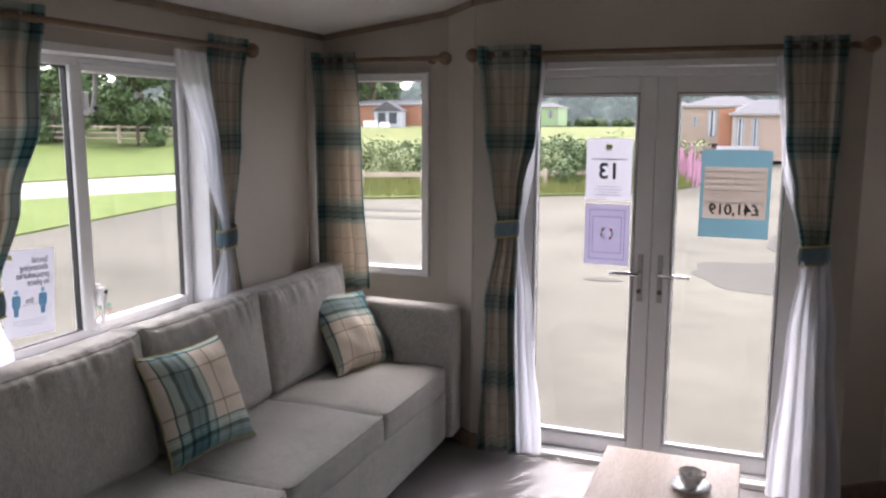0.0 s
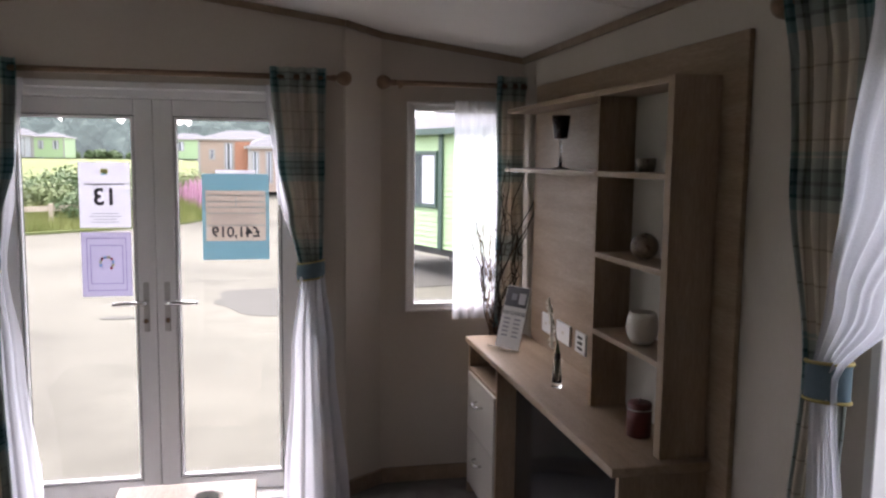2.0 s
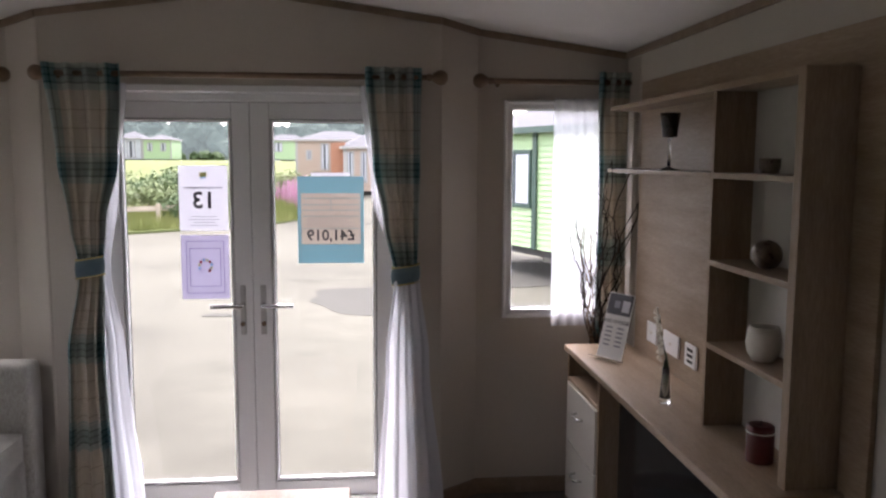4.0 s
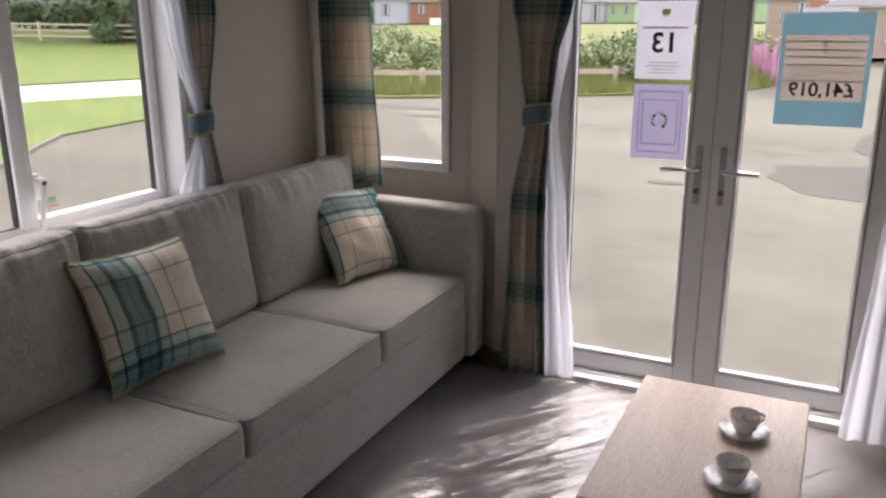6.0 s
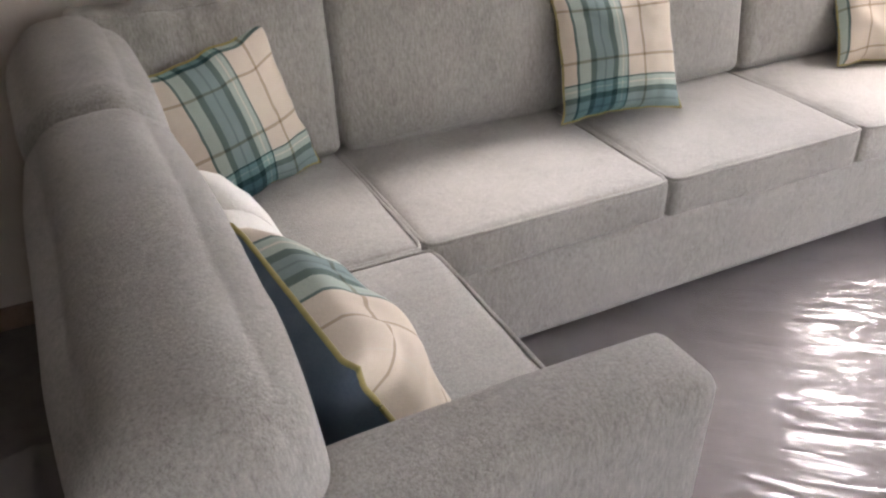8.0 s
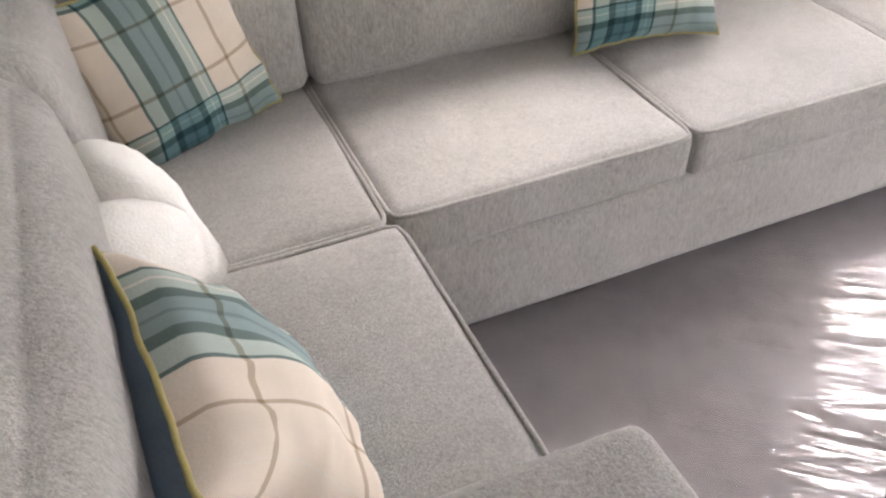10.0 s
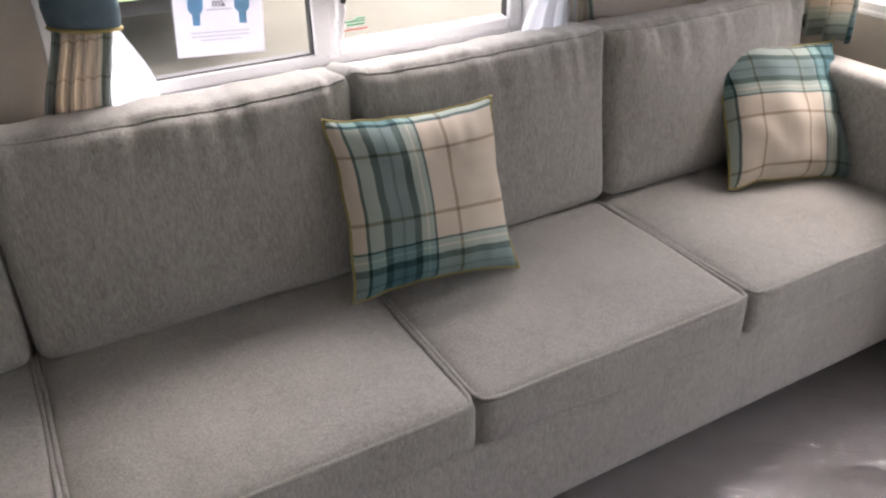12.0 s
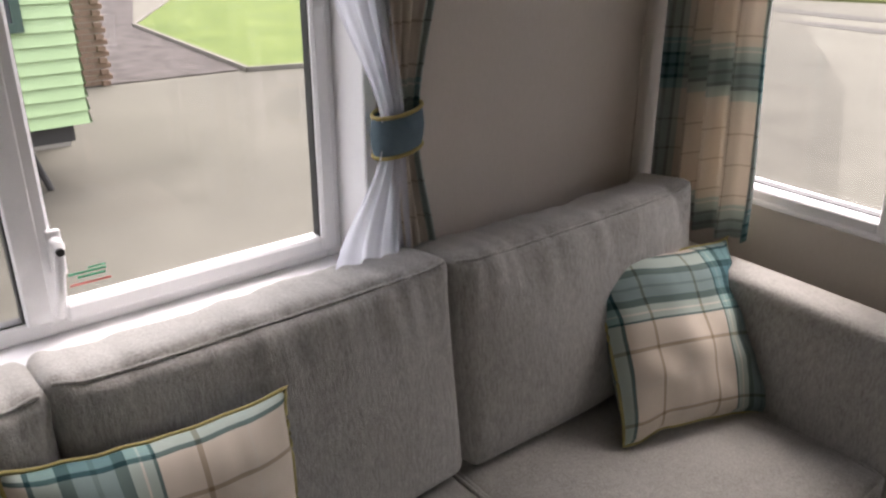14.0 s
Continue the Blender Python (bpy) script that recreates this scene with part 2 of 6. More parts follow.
M_OAK_V = wood("light_oak_upright", (0.25, 0.175, 0.112), (0.335, 0.243, 0.165), (0.415, 0.312, 0.222), (5, 5, 0.5))
M_OAK_T = wood("table_oak", (0.45, 0.35, 0.275), (0.56, 0.45, 0.365), (0.64, 0.53, 0.44), (5, 0.5, 5))
M_CHROME = two_tone("brushed_chrome", (0.60, 0.60, 0.60), (0.72, 0.72, 0.72), 30, (0.18, 0.32), (1, 1, 1), 0.02, None, 0.001, 1.0)
M_SATIN = two_tone("satin_plate_metal", (0.50, 0.49, 0.48), (0.58, 0.57, 0.56), 30, (0.35, 0.45), (1, 1, 1), 0.02, None, 0.001, 0.7)
M_BRONZE = two_tone("antique_bronze_rod", (0.16, 0.105, 0.07), (0.25, 0.17, 0.115), 25, (0.35, 0.5), (1, 1, 1), 0.05, None, 0.001, 0.6)
M_BLACK = two_tone("black_gloss", (0.012, 0.012, 0.013), (0.02, 0.02, 0.022), 10, (0.08, 0.14), (1, 1, 1), 0.0)


# ---- mesh helpers ----
def mesh_of(name, bm, smooth=False):
    me = bpy.data.meshes.new(name)
    bmesh.ops.recalc_face_normals(bm, faces=bm.faces)
    bm.to_mesh(me)
    bm.free()
    if smooth:
        me.polygons.foreach_set("use_smooth", [True] * len(me.polygons))
    return me


def part(name, bm, material, parent=None, label="", smooth=False):
    ob = new(name, mesh_of(name, bm, smooth))
    ob.data.materials.append(material)
    if parent:
        ob.parent = parent
    if label:
        ob["label"] = label
    return ob


def empty(name, at=(0, 0, 0), rz=0, label="", category="", group="", kind=""):
    ob = new(name)
    ob.empty_display_size = 0.05
    ob.matrix_world = pose(*at, 0, 0, rz)
    return tagged(ob, label, category, group, kind)


def solid(name, bm, material, label, category, kind="", smooth=False, group=""):
    return tagged(part(name, bm, material, None, "", smooth), label, category, group, kind)


def box(bm, lo, hi, bevel=0.0, seg=2):
    """Adds a box between two corners, its edges rounded by bevel."""
    r = bmesh.ops.create_cube(bm, size=1)
    lo, hi = Vector(lo), Vector(hi)
    for v in r["verts"]:
        v.co = Vector([lo[k] if v.co[k] < 0 else hi[k] for k in range(3)])
    if bevel:
        es = list({e for v in r["verts"] for e in v.link_edges})
        bmesh.ops.bevel(bm, geom=es, offset=bevel, segments=seg, affect="EDGES", profile=0.5)
    return bm


def boxes(*pairs, bevel=0.0):
    bm = bmesh.new()
    for lo, hi in pairs:
        box(bm, lo, hi, bevel)
    return bm


def prism(bm, outline, z0, z1, top=None):
    """Adds an upright prism over a plan outline; top(x, y) may give its upper height."""
    a = [bm.verts.new((x, y, z0)) for x, y in outline]
    b = [bm.verts.new((x, y, top(x, y) if top else z1)) for x, y in outline]
    n = len(outline)
    bm.faces.new(a[::-1])
    bm.faces.new(b)
    for k in range(n):
        bm.faces.new((a[k], a[(k + 1) % n], b[(k + 1) % n], b[k]))
    return bm


def lathe(profile, steps=28, at=(0, 0, 0)):
    """A turned shape from (radius, height) pairs."""
    bm = bmesh.new()
    rings = []
    for r, z in profile:
        if r < 1e-5:
            rings.append([bm.verts.new((at[0], at[1], at[2] + z))])
        else:
            rings.append([bm.verts.new((at[0] + r * math.cos(2 * math.pi * k / steps), at[1] + r * math.sin(2 * math.pi * k / steps), at[2] + z)) for k in range(steps)])
    for p, q in zip(rings, rings[1:]):
        for k in range(steps):
            j = (k + 1) % steps
            f = [p[k % len(p)], p[j % len(p)], q[j % len(q)], q[k % len(q)]]
            f = list(dict.fromkeys(f))
            if len(f) > 2:
                bm.faces.new(f)
    return bm


def tube(bm, pts, r, sides=8, taper=None, closed=False):
    """Sweeps a round section along points."""
    pts = [Vector(p) for p in pts]
    rings = []
    n = len(pts)
    ref = Vector((0, 0, 1))
    for k, p in enumerate(pts):
        d = (pts[(k + 1) % n] - pts[k - 1]) if closed else (pts[min(k + 1, n - 1)] - pts[max(k - 1, 0)])
        d.normalize()
        a = d.cross(ref)
        if a.length < 0.05:
            a = d.cross(Vector((1, 0, 0)))
        a.normalize()
        b = d.cross(a)
        rr = r if taper is None else r + (taper - r) * k / (n - 1)
        rings.append([bm.verts.new(p + rr * (math.cos(2 * math.pi * s / sides) * a + math.sin(2 * math.pi * s / sides) * b)) for s in range(sides)])
    pairs = list(zip(rings, rings[1:])) + ([(rings[-1], rings[0])] if closed else [])
    for p, q in pairs:
        for s in range(sides):
            bm.faces.new((p[s], p[(s + 1) % sides], q[(s + 1) % sides], q[s]))
    if not closed:
        bm.faces.new(rings[0][::-1])
        bm.faces.new(rings[-1])
    return bm


def soft_box(sx, sy, sz, r, n=(14, 14, 8), bulge=(0, 0, 0.02), lumps=0.004, seed=0, freq=5.0, top_only=False):
    """A padded block: rounded edges, swollen faces and small uneven dents, centred on the origin."""
    bm = bmesh.new()
    edge = bm.verts.layers.int.new("upper_front_edge")
    half = Vector((sx / 2, sy / 2, sz / 2))
    seen = {}

    def vert(p):
        key = tuple(round(c, 4) for c in p)
        if key in seen:
            return seen[key]
        q = Vector([c * h for c, h in zip(p, half)])
        inner = Vector([max(-h + r, min(h - r, c)) for c, h in zip(q, half)])
        d = q - inner
        if d.length > 1e-9:
            q = inner + d.normalized() * r * min(1.0, max(abs(a) for a in d) / r)
        for k in range(3):
            i, j = (k + 1) % 3, (k + 2) % 3
            sgn = p[k] if not (top_only and k == 2) else max(0, p[k])
            q[k] += bulge[k] * sgn * (1 - p[i] ** 4) * (1 - p[j] ** 4)
        if lumps:
            q += lumps * noise.noise_vector(q * freq + Vector((seed * 3.7, seed * 1.3, 0)))
        seen[key] = bm.verts.new(q)
        seen[key][edge] = int(p[0] > 0.999 and p[2] > 0.999)
        return seen[key]

    def spread(m):
        return [math.sin((k / m - 0.5) * math.pi * 0.86) / math.sin(0.43 * math.pi) for k in range(m + 1)]

    for k in range(3):
        i, j = (k + 1) % 3, (k + 2) % 3
        gi, gj = spread(n[i]), spread(n[j])
        for side in (-1, 1):
            for a in range(n[i]):
                for b in range(n[j]):
                    f = []
                    for u, v in ((gi[a], gj[b]), (gi[a + 1], gj[b]), (gi[a + 1], gj[b + 1]), (gi[a], gj[b + 1])):
                        p = [0, 0, 0]
                        p[k], p[i], p[j] = side, u, v
                        f.append(vert(p))
                    if len(set(f)) == 4:
                        bm.faces.new(f if side > 0 else f[::-1])
    return bm


# ---- room shell ----
XL, XR, YB = -1.77, 1.76, -7.2
FX0, FX1, FY0, FY1 = 0.86, 1.05, -0.12, 0.02


def roof(x, y=0):
    return 2.133 + 0.135 * (1.77 - abs(x))


solid("floor", boxes(((XL - 0.2, YB - 0.1, -0.12), (XR + 0.2, 0.10, 0.0))), M_CARPET, "grey-brown carpet floor of the lounge", "floor", "structure")

bm = bmesh.new()
ys = [YB - 0.1, 0.14]
cols = [(-2.0, 2.133 - 0.135 * 0.23), (0.0, roof(0)), (2.0, 2.133 - 0.135 * 0.23)]
for (xa, za), (xb, zb) in zip(cols, cols[1:]):
    vs = [bm.verts.new(p) for p in ((xa, ys[0], za), (xb, ys[0], zb), (xb, ys[1], zb), (xa, ys[1], za), (xa, ys[0], za + 0.1), (xb, ys[0], zb + 0.1), (xb, ys[1], zb + 0.1), (xa, ys[1], za + 0.1))]
    for f in ((3, 2, 1, 0), (4, 5, 6, 7), (0, 1, 5, 4), (2, 3, 7, 6)):
        bm.faces.new([vs[k] for k in f])
# thin joint strips between the ceiling boards
for y in (-1.3, -2.5, -3.7, -4.9, -6.1):
    for s in (-1, 1):
        tube(bm, [(s * 1.75, y, roof(1.75) - 0.0005), (0, y, roof(0) - 0.0005)], 0.004, 4)
solid("ceiling", bm, M_CEIL, "white vaulted ceiling boards with fine joints", "ceiling", "structure")

# side walls with their windows
LW = (-2.27, -0.98, 0.83, 1.93)
RW = (-3.2, -2.44, 0.66, 1.93)


def side_wall(name, x0, x1, win):
    y0, y1, z0, z1 = win
    bm = boxes(((x0, YB, -0.1), (x1, y0, 2.2)), ((x0, y0, -0.1), (x1, y1, z0)), ((x0, y0, z1), (x1, y1, 2.2)), ((x0, y1, -0.1), (x1, 0.14, 2.2)))
    return solid(name, bm, M_WALL, "beige vinyl wall panel beside a window", "wall", "structure")


side_wall("wall_left", XL - 0.14, XL, LW)
side_wall("wall_right", XR, XR + 0.14, RW)
solid("wall_back", boxes(((XL - 0.1, YB - 0.1, -0.1), (XR + 0.1, YB, 2.5))), M_WALL, "plain beige back wall of the room", "wall", "structure")

# front wall: door panel, two angled panels, two window panels
DW, DH = 0.71, 1.93
SW = (1.175, 1.68, 0.882, 1.902)
SWL = (1.155, 1.68, 0.862, 1.92)
bm = bmesh.new()
for s in (-1, 1):
    box(bm, (min(s * DW, s * FX0), FY0, -0.1), (max(s * DW, s * FX0), 0.07, 2.5))
box(bm, (-DW, FY0, DH), (DW, 0.07, 2.5))
solid("wall_front", bm, M_WALL, "beige vinyl wall panel round the french doors", "wall", "structure")
for s, nm in ((-1, "wall_front_left"), (1, "wall_front_right")):
    bm = bmesh.new()
    prism(bm, [(s * (FX0 - 0.001), FY0), (s * FX1, FY1), (s * FX1, FY1 + 0.09), (s * (FX0 - 0.001), 0.068)], -0.1, 2.5)
    w0 = SWL if s < 0 else SW
    xa, xb = w0[0], w0[1]
    for p, q in (((FX1, -0.1), (xa, 2.4)), ((xb, -0.1), (1.80, 2.3)), ((xa, -0.1), (xb, w0[2])), ((xa, w0[3]), (xb, 2.4))):
        box(bm, (min(s * p[0], s * q[0]), FY1, p[1]), (max(s * p[0], s * q[0]), FY1 + 0.09, q[1]))
    solid(nm, bm, M_WALL, "beige vinyl wall panel with an angled fold", "wall", "structure")

# panel joint strips
bm = bmesh.new()
for x, y in ((XL + 0.002, -0.17), (XL + 0.002, -2.75), (XR - 0.002, -0.16)):
    box(bm, (x - 0.002, y - 0.0015, 0.1), (x + 0.0012 * (1 if x < 0 else -1), y + 0.0015, 2.11)) if x < 0 else box(bm, (x + 0.0008, y - 0.0015, 0.1), (x + 0.004, y + 0.0015, 2.11))
for s in (-1, 1):
    box(bm, (s * FX0 - 0.006, FY0 - 0.004, 0.08), (s * FX0 + 0.006, FY0 + 0.004, roof(FX0)), 0.002)
    box(bm, (s * FX1 - 0.006, FY1 - 0.004, 0.08), (s * FX1 + 0.006, FY1 + 0.004, roof(FX1)), 0.002)
solid("trim_panel_joints", bm, M_WALL, "narrow beige joint strips between the wall panels", "trim", "structure")

# trim where the walls meet the ceiling
line = [(XL, 0.02), (-FX1, FY1), (-FX0, FY0), (0, FY0), (FX0, FY0), (FX1, FY1), (XR, 0.02)]
bm = bmesh.new()
for (xa, ya), (xb, yb) in zip(line, line[1:]):
    d = Vector((xb - xa, yb - ya, 0)).normalized()
    nrm = Vector((d.y, -d.x, 0))
    c = []
    for x, y in ((xa, ya), (xb, yb)):
        for off, dz in ((0.001, -0.032), (0.012, -0.032), (0.02, -0.004), (0.001, 0.002)):
            c.append(bm.verts.new((x + nrm.x * off, y + nrm.y * off, roof(x) + dz)))
    for k in range(4):
        bm.faces.new((c[k], c[(k + 1) % 4], c[4 + (k + 1) % 4], c[4 + k]))
    bm.faces.new(c[:4])
    bm.faces.new(c[4:])
for x, s in ((XL, 1), (XR, -1)):
    box(bm, (min(x + s * 0.001, x + s * 0.018), YB, roof(x) - 0.032), (max(x + s * 0.001, x + s * 0.018), 0.0, roof(x) + 0.001), 0.004)
solid("trim_ceiling", bm, M_TRIM, "brown wood-effect trim along the ceiling edge", "trim", "structure")

bm = bmesh.new()
for s in (-1, 1):
    pts = [(s * 0.72, FY0), (s * FX0, FY0), (s * FX1, FY1), (s * 1.74, FY1)]
    for (xa, ya), (xb, yb) in zip(pts, pts[1:]):
        d = Vector((xb - xa, yb - ya, 0)).normalized()
        nrm = Vector((d.y, -d.x, 0)) * (1 if s > 0 else -1)
        prism(bm, [(xa, ya), (xb, yb), (xb + nrm.x * 0.014, yb + nrm.y * 0.014), (xa + nrm.x * 0.014, ya + nrm.y * 0.014)], 0.001, 0.075)
box(bm, (XR - 0.014, YB, 0.001), (XR - 0.0005, -1.97, 0.075), 0.003)
box(bm, (XL + 0.0005, YB, 0.001), (XL + 0.014, -3.3, 0.075), 0.003)
solid("baseboard", bm, M_TRIM, "brown wood-effect skirting board along the walls", "baseboard", "structure")

# clear film laid over the carpet, with long ridges across the room
bm = bmesh.new()
nx, ny = 300, 470
x0, x1, y0, y1 = -1.2, 1.2, -3.9, -0.14
grid = []
for j in range(ny + 1):
    row = []
    for i in range(nx + 1):
        x, y = x0 + (x1 - x0) * i / nx, y0 + (y1 - y0) * j / ny
        fan = math.atan2(y + 3.3, x + 1.9)
        u = fan * 15 + 0.5 * noise.noise(Vector((x * 1.1, y * 1.1, 1)))
        r1 = noise.noise(Vector((y * 0.45, u * 0.9, 4)))
        r2 = noise.noise(Vector((y * 0.9, u * 1.9, 9)))
        r3 = noise.noise(Vector((x * 0.6 + y * 0.5, u * 1.6, 13)))
        crumple = max(0.0, noise.noise(Vector((x * 1.7, y * 1.7, 7))) + 0.08)
        shards = abs(noise.noise(Vector((x * 16, y * 13, 3)))) + 0.5 * abs(noise.noise(Vector((x * 34, y * 30, 6))))
        h = 0.014 * max(0.0, r1) + 0.010 * max(0, 1 - abs(r2) * 6) ** 1.3 * (0.5 + 0.5 * noise.noise(Vector((x * 2, y * 2, 2)))) + 0.007 * max(0, 1 - abs(r3) * 13) ** 1.5 + 0.011 * crumple * crumple * shards
        row.append(bm.verts.new((x, y, 0.007 + max(-0.001, h))))
    grid.append(row)
for j in range(ny):
    for i in range(nx):
        bm.faces.new((grid[j][i], grid[j][i + 1], grid[j + 1][i + 1], grid[j + 1][i]))
solid("protective_film", bm, M_FILM, "clear wrinkled plastic film protecting the grey carpet", "plastic sheet", "structure", True)


# ---- windows and doors ----
def ring(bm, u0, u1, v0, v1, w, d0, d1, put, bevel=0.004):
    """A rectangular frame in the plane (u, v), from depth d0 to d1; put maps (u, v, d) to the world."""
    for (a, b, c, d) in ((u0, u0 + w, v0, v1), (u1 - w, u1, v0, v1), (u0 + w, u1 - w, v0, v0 + w), (u0 + w, u1 - w, v1 - w, v1)):
        p, q = put(a, c, d0), put(b, d, d1)
        box(bm, [min(i, j) for i, j in zip(p, q)], [max(i, j) for i, j in zip(p, q)], bevel, 1)
    return bm


def pane(name, u0, u1, v0, v1, d, put, parent):
    p, q = put(u0, v0, d - 0.006), put(u1, v1, d + 0.006)
    ob = part(name, boxes(([min(i, j) for i, j in zip(p, q)], [max(i, j) for i, j in zip(p, q)])), M_GLASS, parent)
    ob.visible_shadow = False
    return ob


def window_handle(parent, at, turn):
    """White lever with a dark lock button."""
    bm = boxes(((-0.012, 0, -0.055), (0.012, 0.012, 0.03)), bevel=0.004)
    tube(bm, [(0, 0.012, 0.01), (0, 0.035, 0.012), (0.004, 0.042, -0.02), (0.012, 0.044, -0.07), (0.018, 0.04, -0.115)], 0.0105, 10, 0.008)
    h = part("handle", bm, M_UPVC, parent, "white plastic window lever", True)
    h.matrix_local = parent.matrix_world.inverted() @ Matrix.Translation(at) @ turn
    part("lock_button", lathe([(0, 0.0), (0.007, 0.0), (0.007, 0.006), (0, 0.006)], 12), M_GASKET, h, "black lock button").matrix_local = pose(0.002, 0.046, 0.004, -90)
    return h


def side_window(name, x_in, sgn, win, mull, label):
    """Two-light white window in a side wall; sgn points into the room."""
    y0, y1, z0, z1 = win
    gx = x_in - sgn * 0.12
    w = empty(name, (x_in, (y0 + y1) / 2, z0), 0, label, "window", "", "structure")
    inv = w.matrix_world.inverted()

    def put(u, v, d):
        return (gx + sgn * d, u, v)

    def add(nm, bm, mat, lab=""):
        o = part(nm, bm, mat, w, lab)
        o.matrix_parent_inverse = inv
        return o

    bm = bmesh.new()
    ring(bm, y0, y1, z0, z1, 0.03, -0.02, 0.125, put, 0.003)
    add("liner", bm, M_UPVC, "white window reveal")
    bm = ring(bmesh.new(), y0 + 0.03, y1 - 0.03, z0 + 0.03, z1 - 0.03, 0.035, -0.02, 0.018, put)
    p, q = put(mull - 0.022, z0 + 0.06, -0.02), put(mull + 0.022, z1 - 0.06, 0.03)
    box(bm, [min(a, b) for a, b in zip(p, q)], [max(a, b) for a, b in zip(p, q)], 0.003, 1)
    add("window_frame", bm, M_UPVC)
    for a, b, opening in ((y0 + 0.065, mull - 0.022, False), (mull + 0.022, y1 - 0.065, True)):
        if opening:
            bm = ring(bmesh.new(), a - 0.012, b + 0.02, z0 + 0.05, z1 - 0.05, 0.034, -0.015, 0.026, put, 0.006)
            add("sash", bm, M_UPVC, "white opening sash")
            a, b = a + 0.02, b - 0.012
            g = 0.012
        else:
            g = 0.0
        bm = ring(bmesh.new(), a - 0.002, b + 0.002, z0 + 0.063 + g, z1 - 0.063 - g, 0.006, -0.012, 0.014, put, 0.001)
        add("gasket", bm, M_GASKET, "black rubber gasket")
        pn = pane("pane", a, b, z0 + 0.065 + g, z1 - 0.065 - g, 0.0, put, w)
        pn.matrix_parent_inverse = inv
    p, q = put(y0 - 0.02, z0 - 0.03, 0.10), put(y1 + 0.02, z0 + 0.012, 0.15)
    add("window_sill", box(bmesh.new(), [min(a, b) for a, b in zip(p, q)], [max(a, b) for a, b in zip(p, q)], 0.005), M_UPVC)
    return w


LMULL, RMULL = -1.625, -2.88
w1 = side_window("window_1", XL, 1, LW, LMULL, "white plastic two-light window over the sofa")
window_handle(w1, (XL - 0.12 + 0.024, LMULL + 0.045, 1.03), Matrix.Rotation(radians(-90), 4, "Z"))
window_handle(w1, (XL - 0.12 + 0.024, LMULL + 0.045, 1.72), Matrix.Rotation(radians(-90), 4, "Z") @ Matrix.Rotation(radians(180), 4, "Y"))
side_window("window_4", XR, -1, RW, RMULL, "white plastic two-light window beside the shelving")

for s, nm in ((-1, "window_2"), (1, "window_3")):
    w0 = SWL if s < 0 else SW
    w = empty(nm, (s * 1.43, FY1, w0[2]), 0, "tall narrow white plastic window beside the french doors", "window", "", "structure")
    inv = w.matrix_world.inverted()

    def put(u, v, d):
        return (s * u, FY1 + 0.05 - d, v)

    for pname, bm, mat in (
        ("window_frame", ring(bmesh.new(), w0[0], w0[1], w0[2], w0[3], 0.036, -0.03, 0.062, put), M_UPVC),
        ("gasket", ring(bmesh.new(), w0[0] + 0.034, w0[1] - 0.034, w0[2] + 0.034, w0[3] - 0.034, 0.005, -0.01, 0.02, put, 0.001), M_GASKET),
        ("window_sill", ring(bmesh.new(), w0[0] - 0.006, w0[1] + 0.006, w0[2] - 0.006, w0[3] + 0.006, 0.016, 0.052, 0.068, put), M_UPVC),
    ):
        part(pname, bm, mat, w).matrix_parent_inverse = inv
    pane("pane", w0[0] + 0.034, w0[1] - 0.034, w0[2] + 0.034, w0[3] - 0.034, 0.0, put, w).matrix_parent_inverse = inv

# french doors
door = empty("door_1", (0, 0, 0), 0, "closed white plastic french doors with full-height glass", "french doors", "", "structure")


def dput(u, v, d):
    return (u, 0.0 - d, v)


